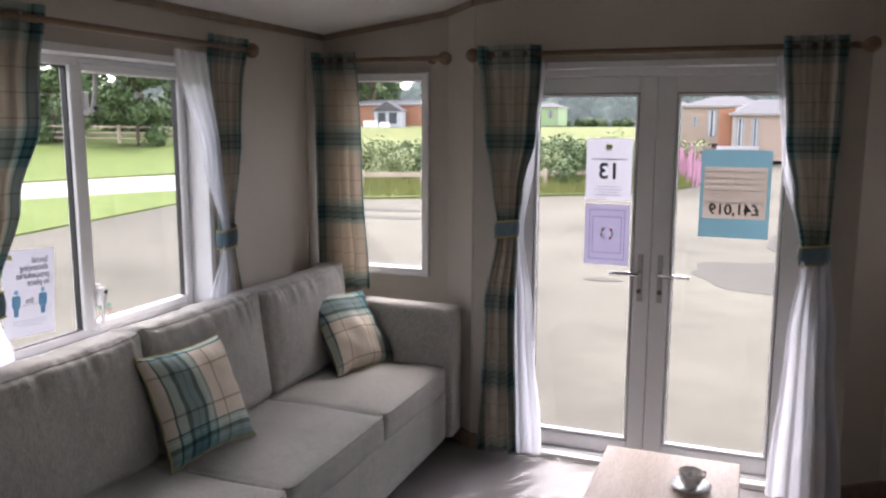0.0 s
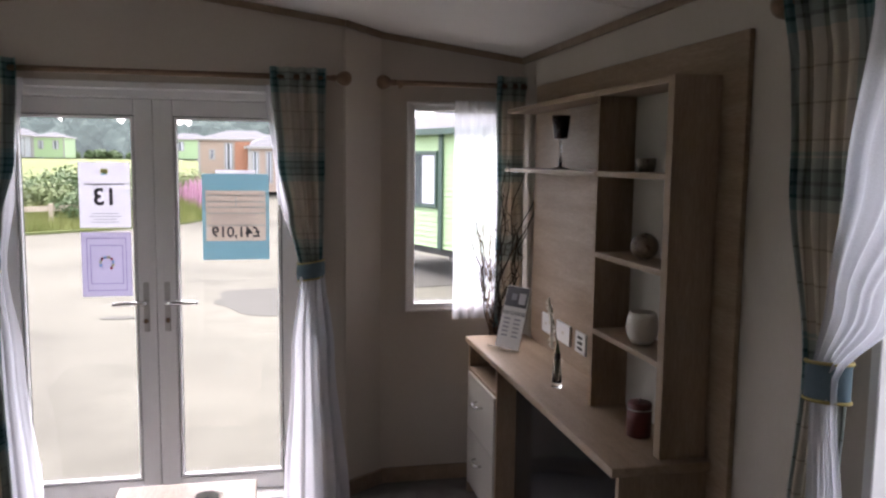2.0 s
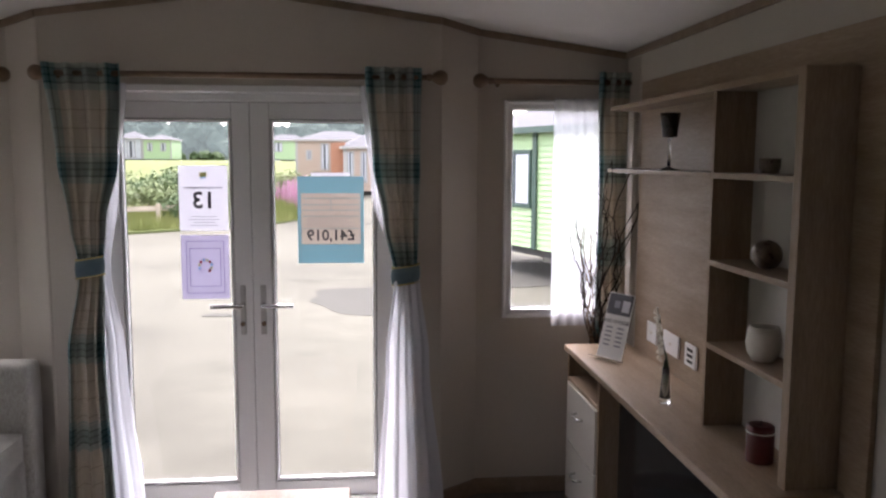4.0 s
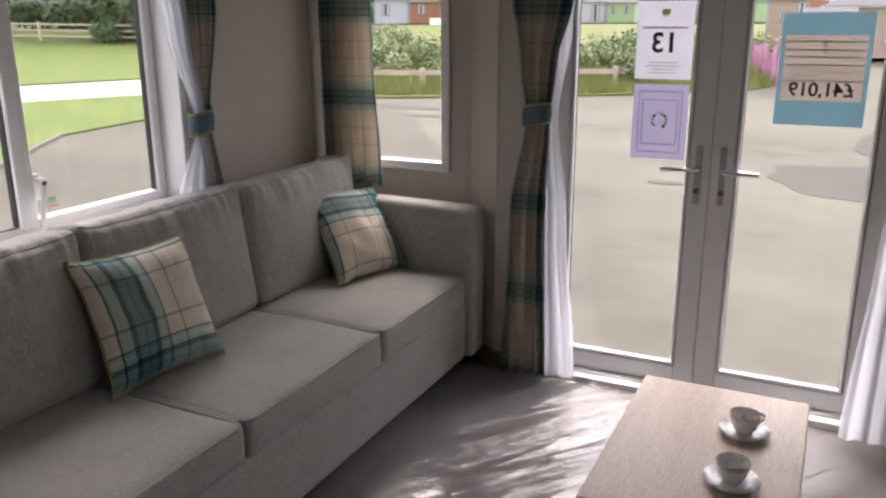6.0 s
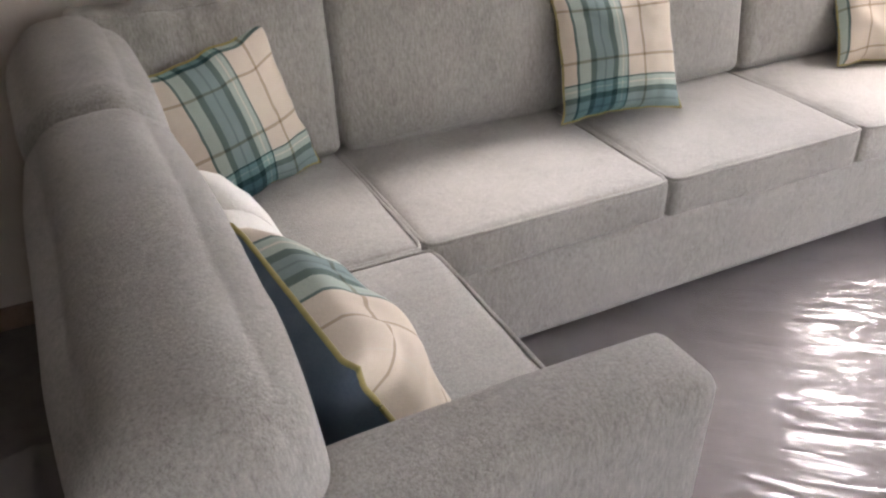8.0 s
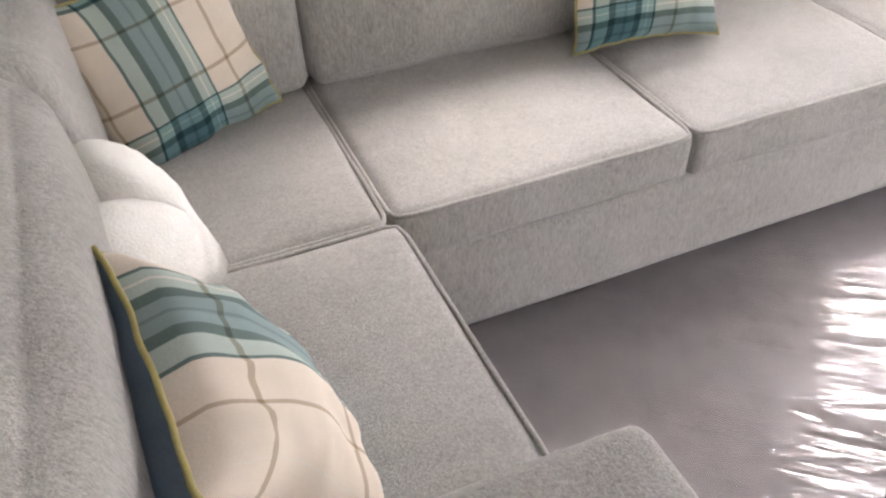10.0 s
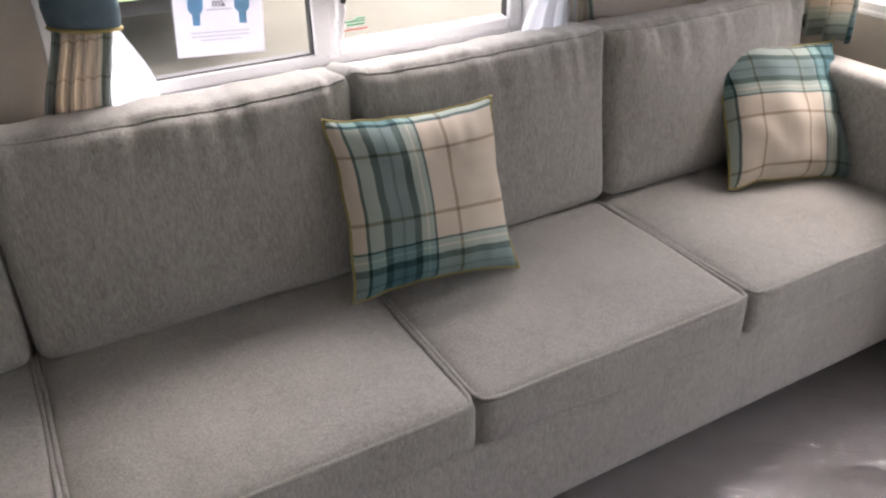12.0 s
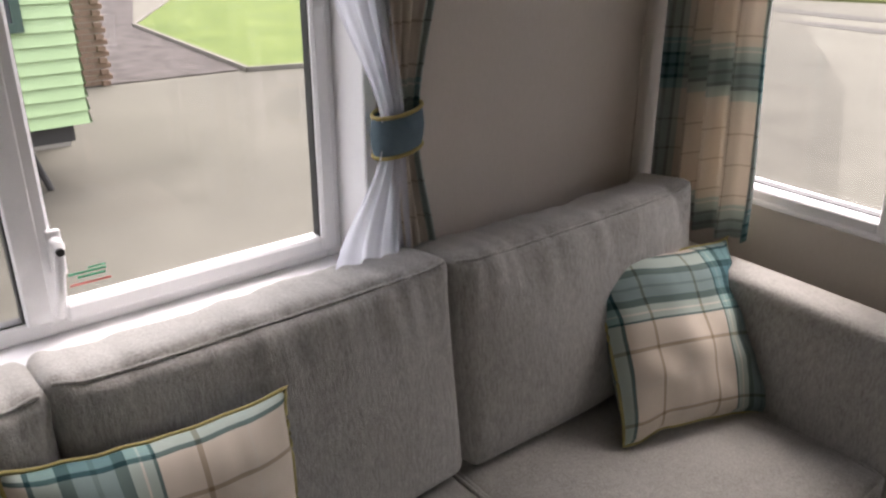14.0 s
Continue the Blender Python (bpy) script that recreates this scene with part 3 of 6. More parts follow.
part("door_frame", boxes(((-DW, -0.07, 0.0), (-DW + 0.05, 0.06, DH)), ((DW - 0.05, -0.07, 0.0), (DW, 0.06, DH)), ((-DW + 0.05, -0.07, DH - 0.045), (DW - 0.05, 0.06, DH)), ((-DW + 0.05, -0.07, 0.0), (DW - 0.05, 0.06, 0.035)), bevel=0.004), M_UPVC, door)
part("architrave", boxes(((-DW - 0.01, -0.135, DH - 0.012), (DW + 0.01, -0.071, DH + 0.02)), bevel=0.004), M_UPVC, door)
for s in (-1, 1):
    leaf = part("door_leaf", bmesh.new(), M_UPVC, door)
    bm = bmesh.new()
    u0, u1 = (-DW + 0.05, 0.004) if s < 0 else (0.006, DW - 0.05)
    a, b = (u0 + 0.09, -0.076) if s < 0 else (0.091, u1 - 0.09)
    for p, q in (((u0, 0.037), (a, DH - 0.047)), ((b, 0.037), (u1, DH - 0.047)), ((a, 0.037), (b, 0.115)), ((a, 1.81), (b, DH - 0.047))):
        box(bm, (p[0], -0.035, p[1]), (q[0], 0.03, q[1]), 0.004, 1)
    leaf.data = mesh_of("door_leaf", bm)
    leaf.data.materials.append(M_UPVC)
    part("gasket", ring(bmesh.new(), a - 0.001, b + 0.001, 0.114, 1.811, 0.019, 0.0, 0.009, dput, 0.001), M_GASKET, leaf)
    part("bead", ring(bmesh.new(), a + 0.004, b - 0.004, 0.119, 1.806, 0.012, -0.002, 0.034, dput, 0.003), M_UPVC, leaf, "white glazing bead")
    pane("pane", a, b, 0.115, 1.81, 0.0, dput, leaf)
    hx = -0.042 if s < 0 else 0.05
    bm = boxes(((hx - 0.0125, -0.043, 0.825), (hx + 0.0125, -0.035, 1.055)), bevel=0.004)
    part("handle_plate", bm, M_SATIN, leaf, "slim satin handle plate")
    bm = tube(bmesh.new(), [(hx, -0.043, 0.965), (hx, -0.072, 0.965), (hx + s * 0.006, -0.082, 0.965), (hx + s * 0.02, -0.087, 0.965), (hx + s * 0.06, -0.089, 0.965), (hx + s * 0.12, -0.087, 0.963), (hx + s * 0.137, -0.085, 0.962)], 0.0115, 14)
    for v in bm.verts:
        v.co.z = 0.964 + (v.co.z - 0.964) * 0.85
    part("door_handle", bm, M_CHROME, leaf, "chrome lever handle", True)
    part("lock_cylinder", lathe([(0, 0), (0.011, 0), (0.011, 0.012), (0.004, 0.012), (0, 0.009)], 14), M_BRONZE, leaf, "dark lock cylinder").matrix_local = pose(hx + s * 0.002, -0.042, 0.877, 90)
part("threshold", boxes(((-DW, -0.125, 0.0), (DW, -0.071, 0.03)), bevel=0.005), M_UPVC, door, "white threshold strip")


# ---- sofa ----
SEAT, SFX = 0.455, -0.952
sofa = empty("corner_sofa", (-1.4, -1.6, 0), 0, "taupe chenille L-shaped corner sofa with loose cushions", "sofa")
S_INV = sofa.matrix_world.inverted()


def sofa_part(name, bm, at=(0, 0, 0), rot=(0, 0, 0), label="", mat=None, smooth=True, parent=None):
    o = part(name, bm, mat or M_SOFA, parent or sofa, label, smooth)
    o.matrix_local = (S_INV @ pose(*at, *rot)) if parent is None else pose(*at, *rot)
    return o


def piping_loop(sx, sy, r, z, seed=0, bulge=0.0):
    """Piping run round the top edge of a cushion."""
    pts = []
    a, b = sx / 2, sy / 2
    for k in range(120):
        t = 2 * math.pi * k / 120
        c, s = math.cos(t), math.sin(t)
        p = 26
        f = (abs(c) ** p + abs(s) ** p) ** (-1 / p)
        pts.append((a * c * f, b * s * f, z + 0.003 * noise.noise(Vector((c * 3, s * 3, seed)))))
    return tube(bmesh.new(), pts, r, 6, None, True)


# padded bases
for lo, hi in (((XL + 0.02, -2.46, 0.06), (SFX - 0.006, -0.215, 0.335)), ((XL + 0.02, -3.16, 0.06), (-0.17, -2.455, 0.335))):
    c, s = [(a + b) / 2 for a, b in zip(lo, hi)], [b - a for a, b in zip(lo, hi)]
    sofa_part("base", soft_box(*s, 0.02, (10, 24, 6), (0.004, 0.004, 0), 0.003, 3, 3), c)
for x, y in ((-1.65, -0.35), (-1.3, -0.35), (-1.3, -1.5), (-1.65, -3.05), (-0.35, -3.05), (-0.35, -2.75), (-1.3, -2.36)):
    sofa_part("foot", lathe([(0, 0), (0.02, 0), (0.026, 0.062), (0, 0.062)], 14), (x, y, 0), label="black tapered foot", mat=M_GASKET)

# seat cushions
for k, (x0, x1, y0, y1) in enumerate(((-1.60, SFX, -0.953, -0.235), (-1.60, SFX - 0.003, -1.708, -0.959), (-1.60, SFX - 0.005, -2.452, -1.714), (-1.60, -0.955, -3.06, -2.458), (-0.949, -0.185, -3.06, -2.440))):
    sx, sy, h = x1 - x0, y1 - y0, 0.125
    seat = sofa_part("seat_cushion", soft_box(sx, sy, h, 0.02, (22, 22, 7), (0.006, 0.004, 0.014), 0.006, 11 + k, 4), ((x0 + x1) / 2, (y0 + y1) / 2, SEAT - h / 2 - 0.006))
    sofa_part("piping", piping_loop(sx - 0.004, sy - 0.004, 0.006, h / 2 - 0.004, k), parent=seat)

# back frame and back cushions
sofa_part("back_frame", soft_box(0.12, 2.95, 0.52, 0.03, (6, 20, 8), (0, 0, 0), 0.002), (XL + 0.085, -1.69, 0.36))
sofa_part("back_frame", soft_box(1.55, 0.10, 0.44, 0.03, (16, 6, 8), (0, 0, 0), 0.002), (-0.93, -3.18, 0.30))


def back_cushion(width, seed, height=0.475, deep=0.175, r=0.03, gathers=1.0):
    """Loose boxed back cushion with pulled corners and soft gathers below its top seam: x is its depth, y its width, z up."""
    bm = soft_box(deep, width, height, r, (12, 90, 36), (0.03, 0.004, 0.012), 0.008, seed, 3.2)
    for v in bm.verts:
        top = max(0.0, v.co.z / height) * 2
        side = min(1.0, abs(v.co.y) / (width / 2))
        gather = noise.noise(Vector((v.co.y * 15 + 2.0 * v.co.z, v.co.z * 2.5, seed * 5.1))) + 0.5 * noise.noise(Vector((v.co.y * 37, v.co.z * 5, seed * 2.3)))
        near = max(0.0, top) ** 1.8 * gathers
        v.co.x += (0.013 if v.co.x > 0 else -0.004) * gather * near
        w = min(1.0, max(0.0, top - 0.4) / 0.6)
        v.co.z += w * (0.006 * gather * gathers - 0.010 * (1 - side ** 4) + 0.008 * noise.noise(Vector((v.co.y * 3.2, seed, 0))))
        # corners pulled outwards and up
        ear = max(0.0, side - 0.88) / 0.12 * max(0.0, top - 0.7) / 0.3 * gathers
        v.co.z += 0.012 * ear
        v.co.y += 0.007 * ear * (1 if v.co.y > 0 else -1)
    return bm


def edge_seam(bm):
    """The stitched seam that follows a cushion's upper front edge from corner to corner."""
    edge = bm.verts.layers.int["upper_front_edge"]
    run = sorted((v.co.copy() for v in bm.verts if v[edge]), key=lambda c: c.y)
    return tube(bmesh.new(), [c + Vector((0.001, 0, 0.001)) for c in run], 0.0036, 6)


for k, (y0, y1, lean, x) in enumerate(((-0.938, -0.185, -8, -1.615), (-1.678, -0.945, -9, -1.625), (-2.442, -1.686, -8, -1.62), (-3.08, -2.455, -7, -1.62))):
    shape = back_cushion(y1 - y0, 2 + k)
    seam = edge_seam(shape)
    bc = sofa_part("back_cushion", shape, (x, (y0 + y1) / 2, SEAT + 0.232), (0, lean, 0))
    sofa_part("seam", seam, parent=bc)
for k, (x0, x1) in enumerate(((-1.02, -0.06), (-1.66, -1.03))):
    sofa_part("back_cushion", back_cushion(x1 - x0, 12 + k, 0.47, 0.235, 0.085, 0.25), ((x0 + x1) / 2, -3.085, SEAT + 0.225), (0, -6, 90))

# arms: upright slabs with a flat padded top
for (x0, x1), (y0, y1) in (((XL + 0.03, -0.925), (-0.225, -0.085)), ((-0.19, -0.05), (-3.16, -2.44))):
    sofa_part("arm", soft_box(x1 - x0, y1 - y0, 0.68, 0.028, (18 if x1 - x0 > 0.3 else 8, 18 if y1 - y0 > 0.3 else 8, 16), (0.004, 0.004, 0.008), 0.004, 5, 4), ((x0 + x1) / 2, (y0 + y1) / 2, 0.065 + 0.34))


# ---- scatter cushions ----
def scatter(size, thick, seed, front=None, back=None):
    """A square feather cushion: pinched corners, domed faces, piped edge. Its face looks along -y, up is z."""
    n = 40
    root = empty("scatter_cushion")
    edge = []
    for face, mat, nm in ((-1, front or M_PILLOW, "cover"), (1, back or M_BLUE, "back_cover")):
        bm = bmesh.new()
        uv = bm.loops.layers.uv.new()
        g = []
        for j in range(n + 1):
            row = []
            for i in range(n + 1):
                u, v = 2 * i / n - 1, 2 * j / n - 1
                pinch_x = 1 - 0.10 * (1 - v * v) ** 0.8
                pinch_z = 1 - 0.10 * (1 - u * u) ** 0.8
                x, z = u * pinch_x * size / 2, v * pinch_z * size / 2
                dome = max(0.0, (1 - u ** 2) * (1 - v ** 2)) ** 0.42
                w = noise.noise(Vector((u * 2.2, v * 2.2, seed * 2.0 + face)))
                rim = max(abs(u), abs(v))
                along = v if abs(u) > abs(v) else u
                pucker = noise.noise(Vector((along * 7, rim * 1.5, seed * 3.1 + face))) * max(0.0, rim - 0.45) * (1 - rim) * 4
                y = face * thick / 2 * dome * (1 + 0.16 * w + 0.30 * pucker)
                x += 0.009 * noise.noise(Vector((v * 3, seed, 1))) * abs(u)
                z += 0.009 * noise.noise(Vector((u * 3, seed, 5))) * abs(v)
                ear = max(0.0, abs(u) - 0.82) * max(0.0, abs(v) - 0.82) / 0.0324
                y += 0.010 * ear * math.sin(seed * 2.1 + (1.7 if u > 0 else 0) + (2.9 if v > 0 else 0))
                row.append(bm.verts.new((x, y, z)))
            g.append(row)
        for j in range(n):
            for i in range(n):
                f = bm.faces.new((g[j][i], g[j][i + 1], g[j + 1][i + 1], g[j + 1][i]))
                for lp, (a, b) in zip(f.loops, ((i, j), (i + 1, j), (i + 1, j + 1), (i, j + 1))):
                    lp[uv].uv = (a / n * size, b / n * size)
        if not edge:
            edge = [tuple(g[0][i].co) for i in range(n)] + [tuple(g[j][n].co) for j in range(n)] + [tuple(g[n][n - i].co) for i in range(n)] + [tuple(g[n - j][0].co) for j in range(n)]
        part(nm, bm, mat, root, "" if face < 0 else "slate blue velvet back", True)
    part("piping", tube(bmesh.new(), edge, 0.0042, 6, None, True), M_PIPING, root, "olive piped edge", True)
    return root


def set_cushion(at, rx, rz, roll, seed, label, size=0.42, thick=0.17, front=None):
    c = scatter(size, thick, seed, front)
    c.matrix_world = Matrix.Translation(at) @ Matrix.Rotation(radians(rz), 4, "Z") @ Matrix.Rotation(radians(rx), 4, "X") @ Matrix.Rotation(radians(roll), 4, "Y")
    return tagged(c, label, "cushion", "plaid scatter cushions on the sofa")


set_cushion((-1.425, -1.575, 0.662), -24, 84, 1, 1, "teal and cream plaid cushion leaning on the sofa back")
set_cushion((-1.425, -0.365, 0.632), -37, 80, 186, 2, "teal and cream plaid cushion beside the sofa arm", 0.445, 0.17, M_PILLOW_ARM)
set_cushion((-1.45, -2.775, 0.63), -15, 106, -10, 3, "teal and cream plaid cushion in the sofa corner", 0.42, 0.17, M_PILLOW_CORNER)
set_cushion((-0.433, -2.835, 0.63), -26, 185, -2, 4, "plaid cushion with slate blue back leaning on the sofa", 0.41, 0.22, M_PILLOW2)

# heart-shaped fleece cushion
M_FLUFF = two_tone("white_fleece", (0.72, 0.71, 0.66), (0.80, 0.79, 0.74), 30, (0.9, 1.0), (1, 1, 1), 0.45, 200, 0.006, 0, 0.1)


def heart(t):
    """Outline of a heart of unit height, by angle."""
    x = 16 * math.sin(t) ** 3
    z = 13 * math.cos(t) - 5 * math.cos(2 * t) - 2 * math.cos(3 * t) - math.cos(4 * t)
    return x / 30, (z + 3) / 30


bm = bmesh.new()
rings = []
NH = 64
for side in (-1, 1):
    for k in range(9):
        f = math.cos(radians(90 * k / 9)) if side > 0 else math.sin(radians(90 * (k + 1) / 9))
        y = side * 0.095 * (math.sin(radians(90 * k / 9)) if side > 0 else math.cos(radians(90 * (k + 1) / 9)))
        ring_v = []
        for i in range(NH):
            x, z = heart(2 * math.pi * i / NH)
            p = Vector((x * f * 0.35, y, z * f * 0.34))
            ring_v.append(bm.verts.new(p + 0.006 * noise.noise_vector(p * 30)))
        rings.append(ring_v)
for p, q in zip(rings, rings[1:]):
    for i in range(NH):
        bm.faces.new((p[i], p[(i + 1) % NH], q[(i + 1) % NH], q[i]))
bm.faces.new(rings[0][::-1])
bm.faces.new(rings[-1])
fl = solid("heart_cushion", bm, M_FLUFF, "cream fluffy heart-shaped cushion tucked behind a plaid one", "cushion", "", True)
fl.matrix_world = Matrix.Translation((-0.885, -2.90, 0.592)) @ Matrix.Rotation(radians(174), 4, "Z") @ Matrix.Rotation(radians(-30), 4, "X") @ Matrix.Rotation(radians(-4), 4, "Y")

# ---- coffee table ----
TZ = 0.338
tb = empty("coffee_table", (0.193, -1.075, 0), 0, "light oak rectangular coffee table on the film", "coffee table")
T_INV = tb.matrix_world.inverted()
for nm, bm, mat in (
    ("tabletop", boxes(((-0.07, -1.49, TZ - 0.028), (0.455, -0.66, TZ)), bevel=0.005), M_OAK_T),
    ("apron", boxes(((-0.03, -1.45, TZ - 0.09), (0.415, -1.432, TZ - 0.029)), ((-0.03, -0.718, TZ - 0.09), (0.415, -0.70, TZ - 0.029)), ((-0.03, -1.431, TZ - 0.09), (-0.012, -0.719, TZ - 0.029)), ((0.397, -1.431, TZ - 0.09), (0.415, -0.719, TZ - 0.029)), bevel=0.002), M_OAK_T),
    ("shelf", boxes(((-0.02, -1.42, 0.10), (0.405, -0.73, 0.116)), bevel=0.002), M_OAK_T),
):
    part(nm, bm, mat, tb).matrix_parent_inverse = T_INV
for x in (-0.055, 0.39):
    for y in (-1.475, -0.73):
        part("leg", boxes(((x, y, 0.018), (x + 0.05, y + 0.055, TZ - 0.029)), bevel=0.004), M_OAK_V, tb).matrix_parent_inverse = T_INV

M_CHINA = Mat("white_china", (0.74, 0.72, 0.68), 0.16)
_v = M_CHINA.coords((1, 1, 1))
M_CHINA.color(M_CHINA.ramp(M_CHINA.noise(_v, 38, 3), [(0.56, (0.74, 0.72, 0.69)), (0.63, (0.46, 0.47, 0.52))]))
M_CHINA = M_CHINA.m
for x, y, turn in ((0.285, -0.965, 40), (0.285, -1.26, 60)):
    c = empty("teacup", (x, y, TZ), turn, "white china teacup on a saucer", "cup", "cups on the coffee table")
    part("saucer", lathe([(0, 0.002), (0.035, 0.002), (0.04, 0.006), (0.072, 0.016), (0.074, 0.019), (0.04, 0.010), (0.0, 0.008)], 40), M_CHINA, c, "", True)
    part("bowl", lathe([(0, 0.009), (0.022, 0.009), (0.024, 0.015), (0.036, 0.03), (0.042, 0.05), (0.045, 0.068), (0.043, 0.068), (0.038, 0.045), (0.03, 0.028), (0, 0.02)], 40), M_CHINA, c, "", True)
    part("handle", tube(bmesh.new(), [(0.038, 0, 0.06), (0.052, 0, 0.064), (0.066, 0, 0.054), (0.064, 0, 0.04), (0.05, 0, 0.031), (0.034, 0, 0.03)], 0.0038, 8), M_CHINA, c, "", True)
    part("gold_rim", tube(bmesh.new(), [(0.044 * math.cos(k * math.pi / 16), 0.044 * math.sin(k * math.pi / 16), 0.0685) for k in range(32)], 0.0012, 5, None, True), M_BRONZE, c, "thin gold rim")

# ---- media unit with shelving ----
UZ, UX, UY0, UY1 = 0.78, 1.45, -1.865, -0.15
M_SAGE = two_tone("pale_drawer_front", (0.41, 0.385, 0.345), (0.455, 0.43, 0.39), 6, (0.4, 0.5), (1, 1, 1), 0.05)
unit = empty("media_unit", (1.6, -1.0, 0), 0, "light oak media unit with drawers and wall shelving", "media unit")
U_INV = unit.matrix_world.inverted()


def unit_part(name, bm, mat=None, label="", parent=None, smooth=False):
    o = part(name, bm, mat or M_OAK, parent or unit, label, smooth)
    if parent is None:
        o.matrix_parent_inverse = U_INV
    return o


unit_part("back_panel", boxes(((1.742, -1.955, 0.0), (1.759, -0.235, 1.975)), bevel=0.002))
unit_part("countertop", boxes(((UX - 0.012, UY0 - 0.01, UZ - 0.028), (1.741, UY1, UZ)), bevel=0.003))
for y in (UY1 - 0.022, -0.66):
    unit_part("side_panel", boxes(((UX + 0.005, y, 0.0), (1.741, y + 0.02, UZ - 0.029)), bevel=0.001), M_OAK_V)
unit_part("side_panel", boxes(((UX + 0.02, UY0 + 0.012, 0.0), (1.741, UY0 + 0.032, UZ - 0.029)), bevel=0.001), M_OAK_V)
unit_part("shelf_board", boxes(((UX + 0.006, -0.639, UZ - 0.165), (1.741, UY1 - 0.023, UZ - 0.147)), bevel=0.001))
unit_part("plinth", boxes(((UX + 0.04, -0.639, 0.0), (UX + 0.056, UY1 - 0.023, 0.06)), bevel=0.001))
for z0, z1 in ((0.065, 0.335), (0.34, 0.612)):
    d = unit_part("drawer", boxes(((UX - 0.002, -0.636, z0), (UX + 0.016, UY1 - 0.026, z1)), bevel=0.003), M_SAGE, "pale drawer front")
    zc = z0 + 0.17
    bm = tube(bmesh.new(), [(UX - 0.002, -0.45, zc), (UX - 0.022, -0.448, zc + 0.002), (UX - 0.03, -0.43, zc - 0.002), (UX - 0.03, -0.37, zc - 0.006), (UX - 0.022, -0.352, zc - 0.002), (UX - 0.002, -0.35, zc)], 0.006, 8)
    unit_part("handle", bm, M_CHROME, "chrome bow handle", d, True)
# wall shelving
SX = 1.60
unit_part("top_board", boxes(((SX, -1.799, 1.846), (1.741, -0.24, 1.864)), bevel=0.002))
unit_part("upright", boxes(((SX - 0.002, -1.838, UZ + 0.001), (1.741, -1.80, 1.866)), bevel=0.002), M_OAK_V)
unit_part("upright", boxes(((SX + 0.001, -1.322, UZ + 0.001), (1.741, -1.304, 1.845)), bevel=0.002), M_OAK_V)
unit_part("long_shelf", boxes(((SX - 0.001, -1.303, 1.577), (1.741, -0.23, 1.595)), bevel=0.002))
for z in (1.595, 1.322, 1.058):
    unit_part("shelf", boxes(((SX, -1.799, z - 0.018), (1.741, -1.323, z)), bevel=0.002))
unit_part("shelf_back", boxes(((1.733, -1.799, UZ + 0.001), (1.7415, -1.323, 1.845))), M_SAGE, "pale panel behind the cubbies")

# electric fire in the open bay
fire = empty("electric_fire", (1.6, -1.24, 0), 0, "black glass electric fire set in the media unit", "fireplace")
F_INV = fire.matrix_world.inverted()
for nm, bm, mat in (
    ("housing", boxes(((UX + 0.10, -1.785, 0.09), (1.735, -0.665, 0.70)), bevel=0.004), M_GASKET),
    ("glass_front", boxes(((UX + 0.085, -1.77, 0.11), (UX + 0.099, -0.68, 0.685)), bevel=0.003), M_BLACK),
    ("plinth", boxes(((UX + 0.09, -1.785, 0.0), (1.735, -0.665, 0.089)), bevel=0.002), M_OAK),
):
    part(nm, bm, mat, fire).matrix_parent_inverse = F_INV


# ---- curtains and rods ----
def curtain(name, mat, levels, put, folds, cloth, amp, seed, label, thick=True, v0=0.0):
    """Hanging cloth: levels are (height, edge, edge, fold depth) from the top down; put maps (u, out, z) to the world."""
    bm = bmesh.new()
    uv = bm.loops.layers.uv.new()
    z_top, z_bot = levels[0][0], levels[-1][0]
    nv, nu = 60, folds * 10

    def at(z):
        for (za, a0, a1, fa), (zb, b0, b1, fb) in zip(levels, levels[1:]):
            if zb <= z <= za:
                t = (za - z) / (za - zb)
                t = t * t * (3 - 2 * t)
                return a0 + (b0 - a0) * t, a1 + (b1 - a1) * t, fa + (fb - fa) * t
        return levels[-1][1:]

    rows = []
    for j in range(nv + 1):
        z = z_top + (z_bot - z_top) * j / nv
        a, b, f0 = at(max(z_bot + 1e-6, min(z_top, z)))
        row = []
        for i in range(nu + 1):
            s = i / nu
            ph = 2 * math.pi * folds * s + 2.2 * noise.noise(Vector((s * 3, z * 0.8, seed * 1.7)))
            f = f0 * (0.65 + 0.6 * noise.noise(Vector((s * folds * 0.7, z * 0.7, seed + 9))))
            d = amp * f * (math.sin(ph) + 0.25 * math.sin(2.3 * ph + seed))
            u = a + (b - a) * s + 0.25 * amp * f * math.cos(ph) * (1 if 0.02 < s < 0.98 else 0)
            if thick:
                d += 0.026 * max(0.0, 1 - (z_top - z) / 0.16)
            row.append(bm.verts.new(put(u, d, z)))
        rows.append(row)
    for j in range(nv):
        for i in range(nu):
            fc = bm.faces.new((rows[j][i], rows[j][i + 1], rows[j + 1][i + 1], rows[j + 1][i]))
            for lp, (p, q) in zip(fc.loops, ((i, j), (i + 1, j), (i + 1, j + 1), (i, j + 1))):
                lp[uv].uv = (p / nu * cloth, v0 + (z_top + (z_bot - z_top) * q / nv))
    root = empty(name, put((levels[-1][1] + levels[-1][2]) / 2, 0, z_bot), 0, label, "curtain", "curtains at the windows")
    cl = part("cloth", bm, mat, root, "", True)
    cl.matrix_parent_inverse = root.matrix_world.inverted()
    if thick:
        md = cl.modifiers.new("thickness", "SOLIDIFY")
        md.thickness = 0.003
    return root


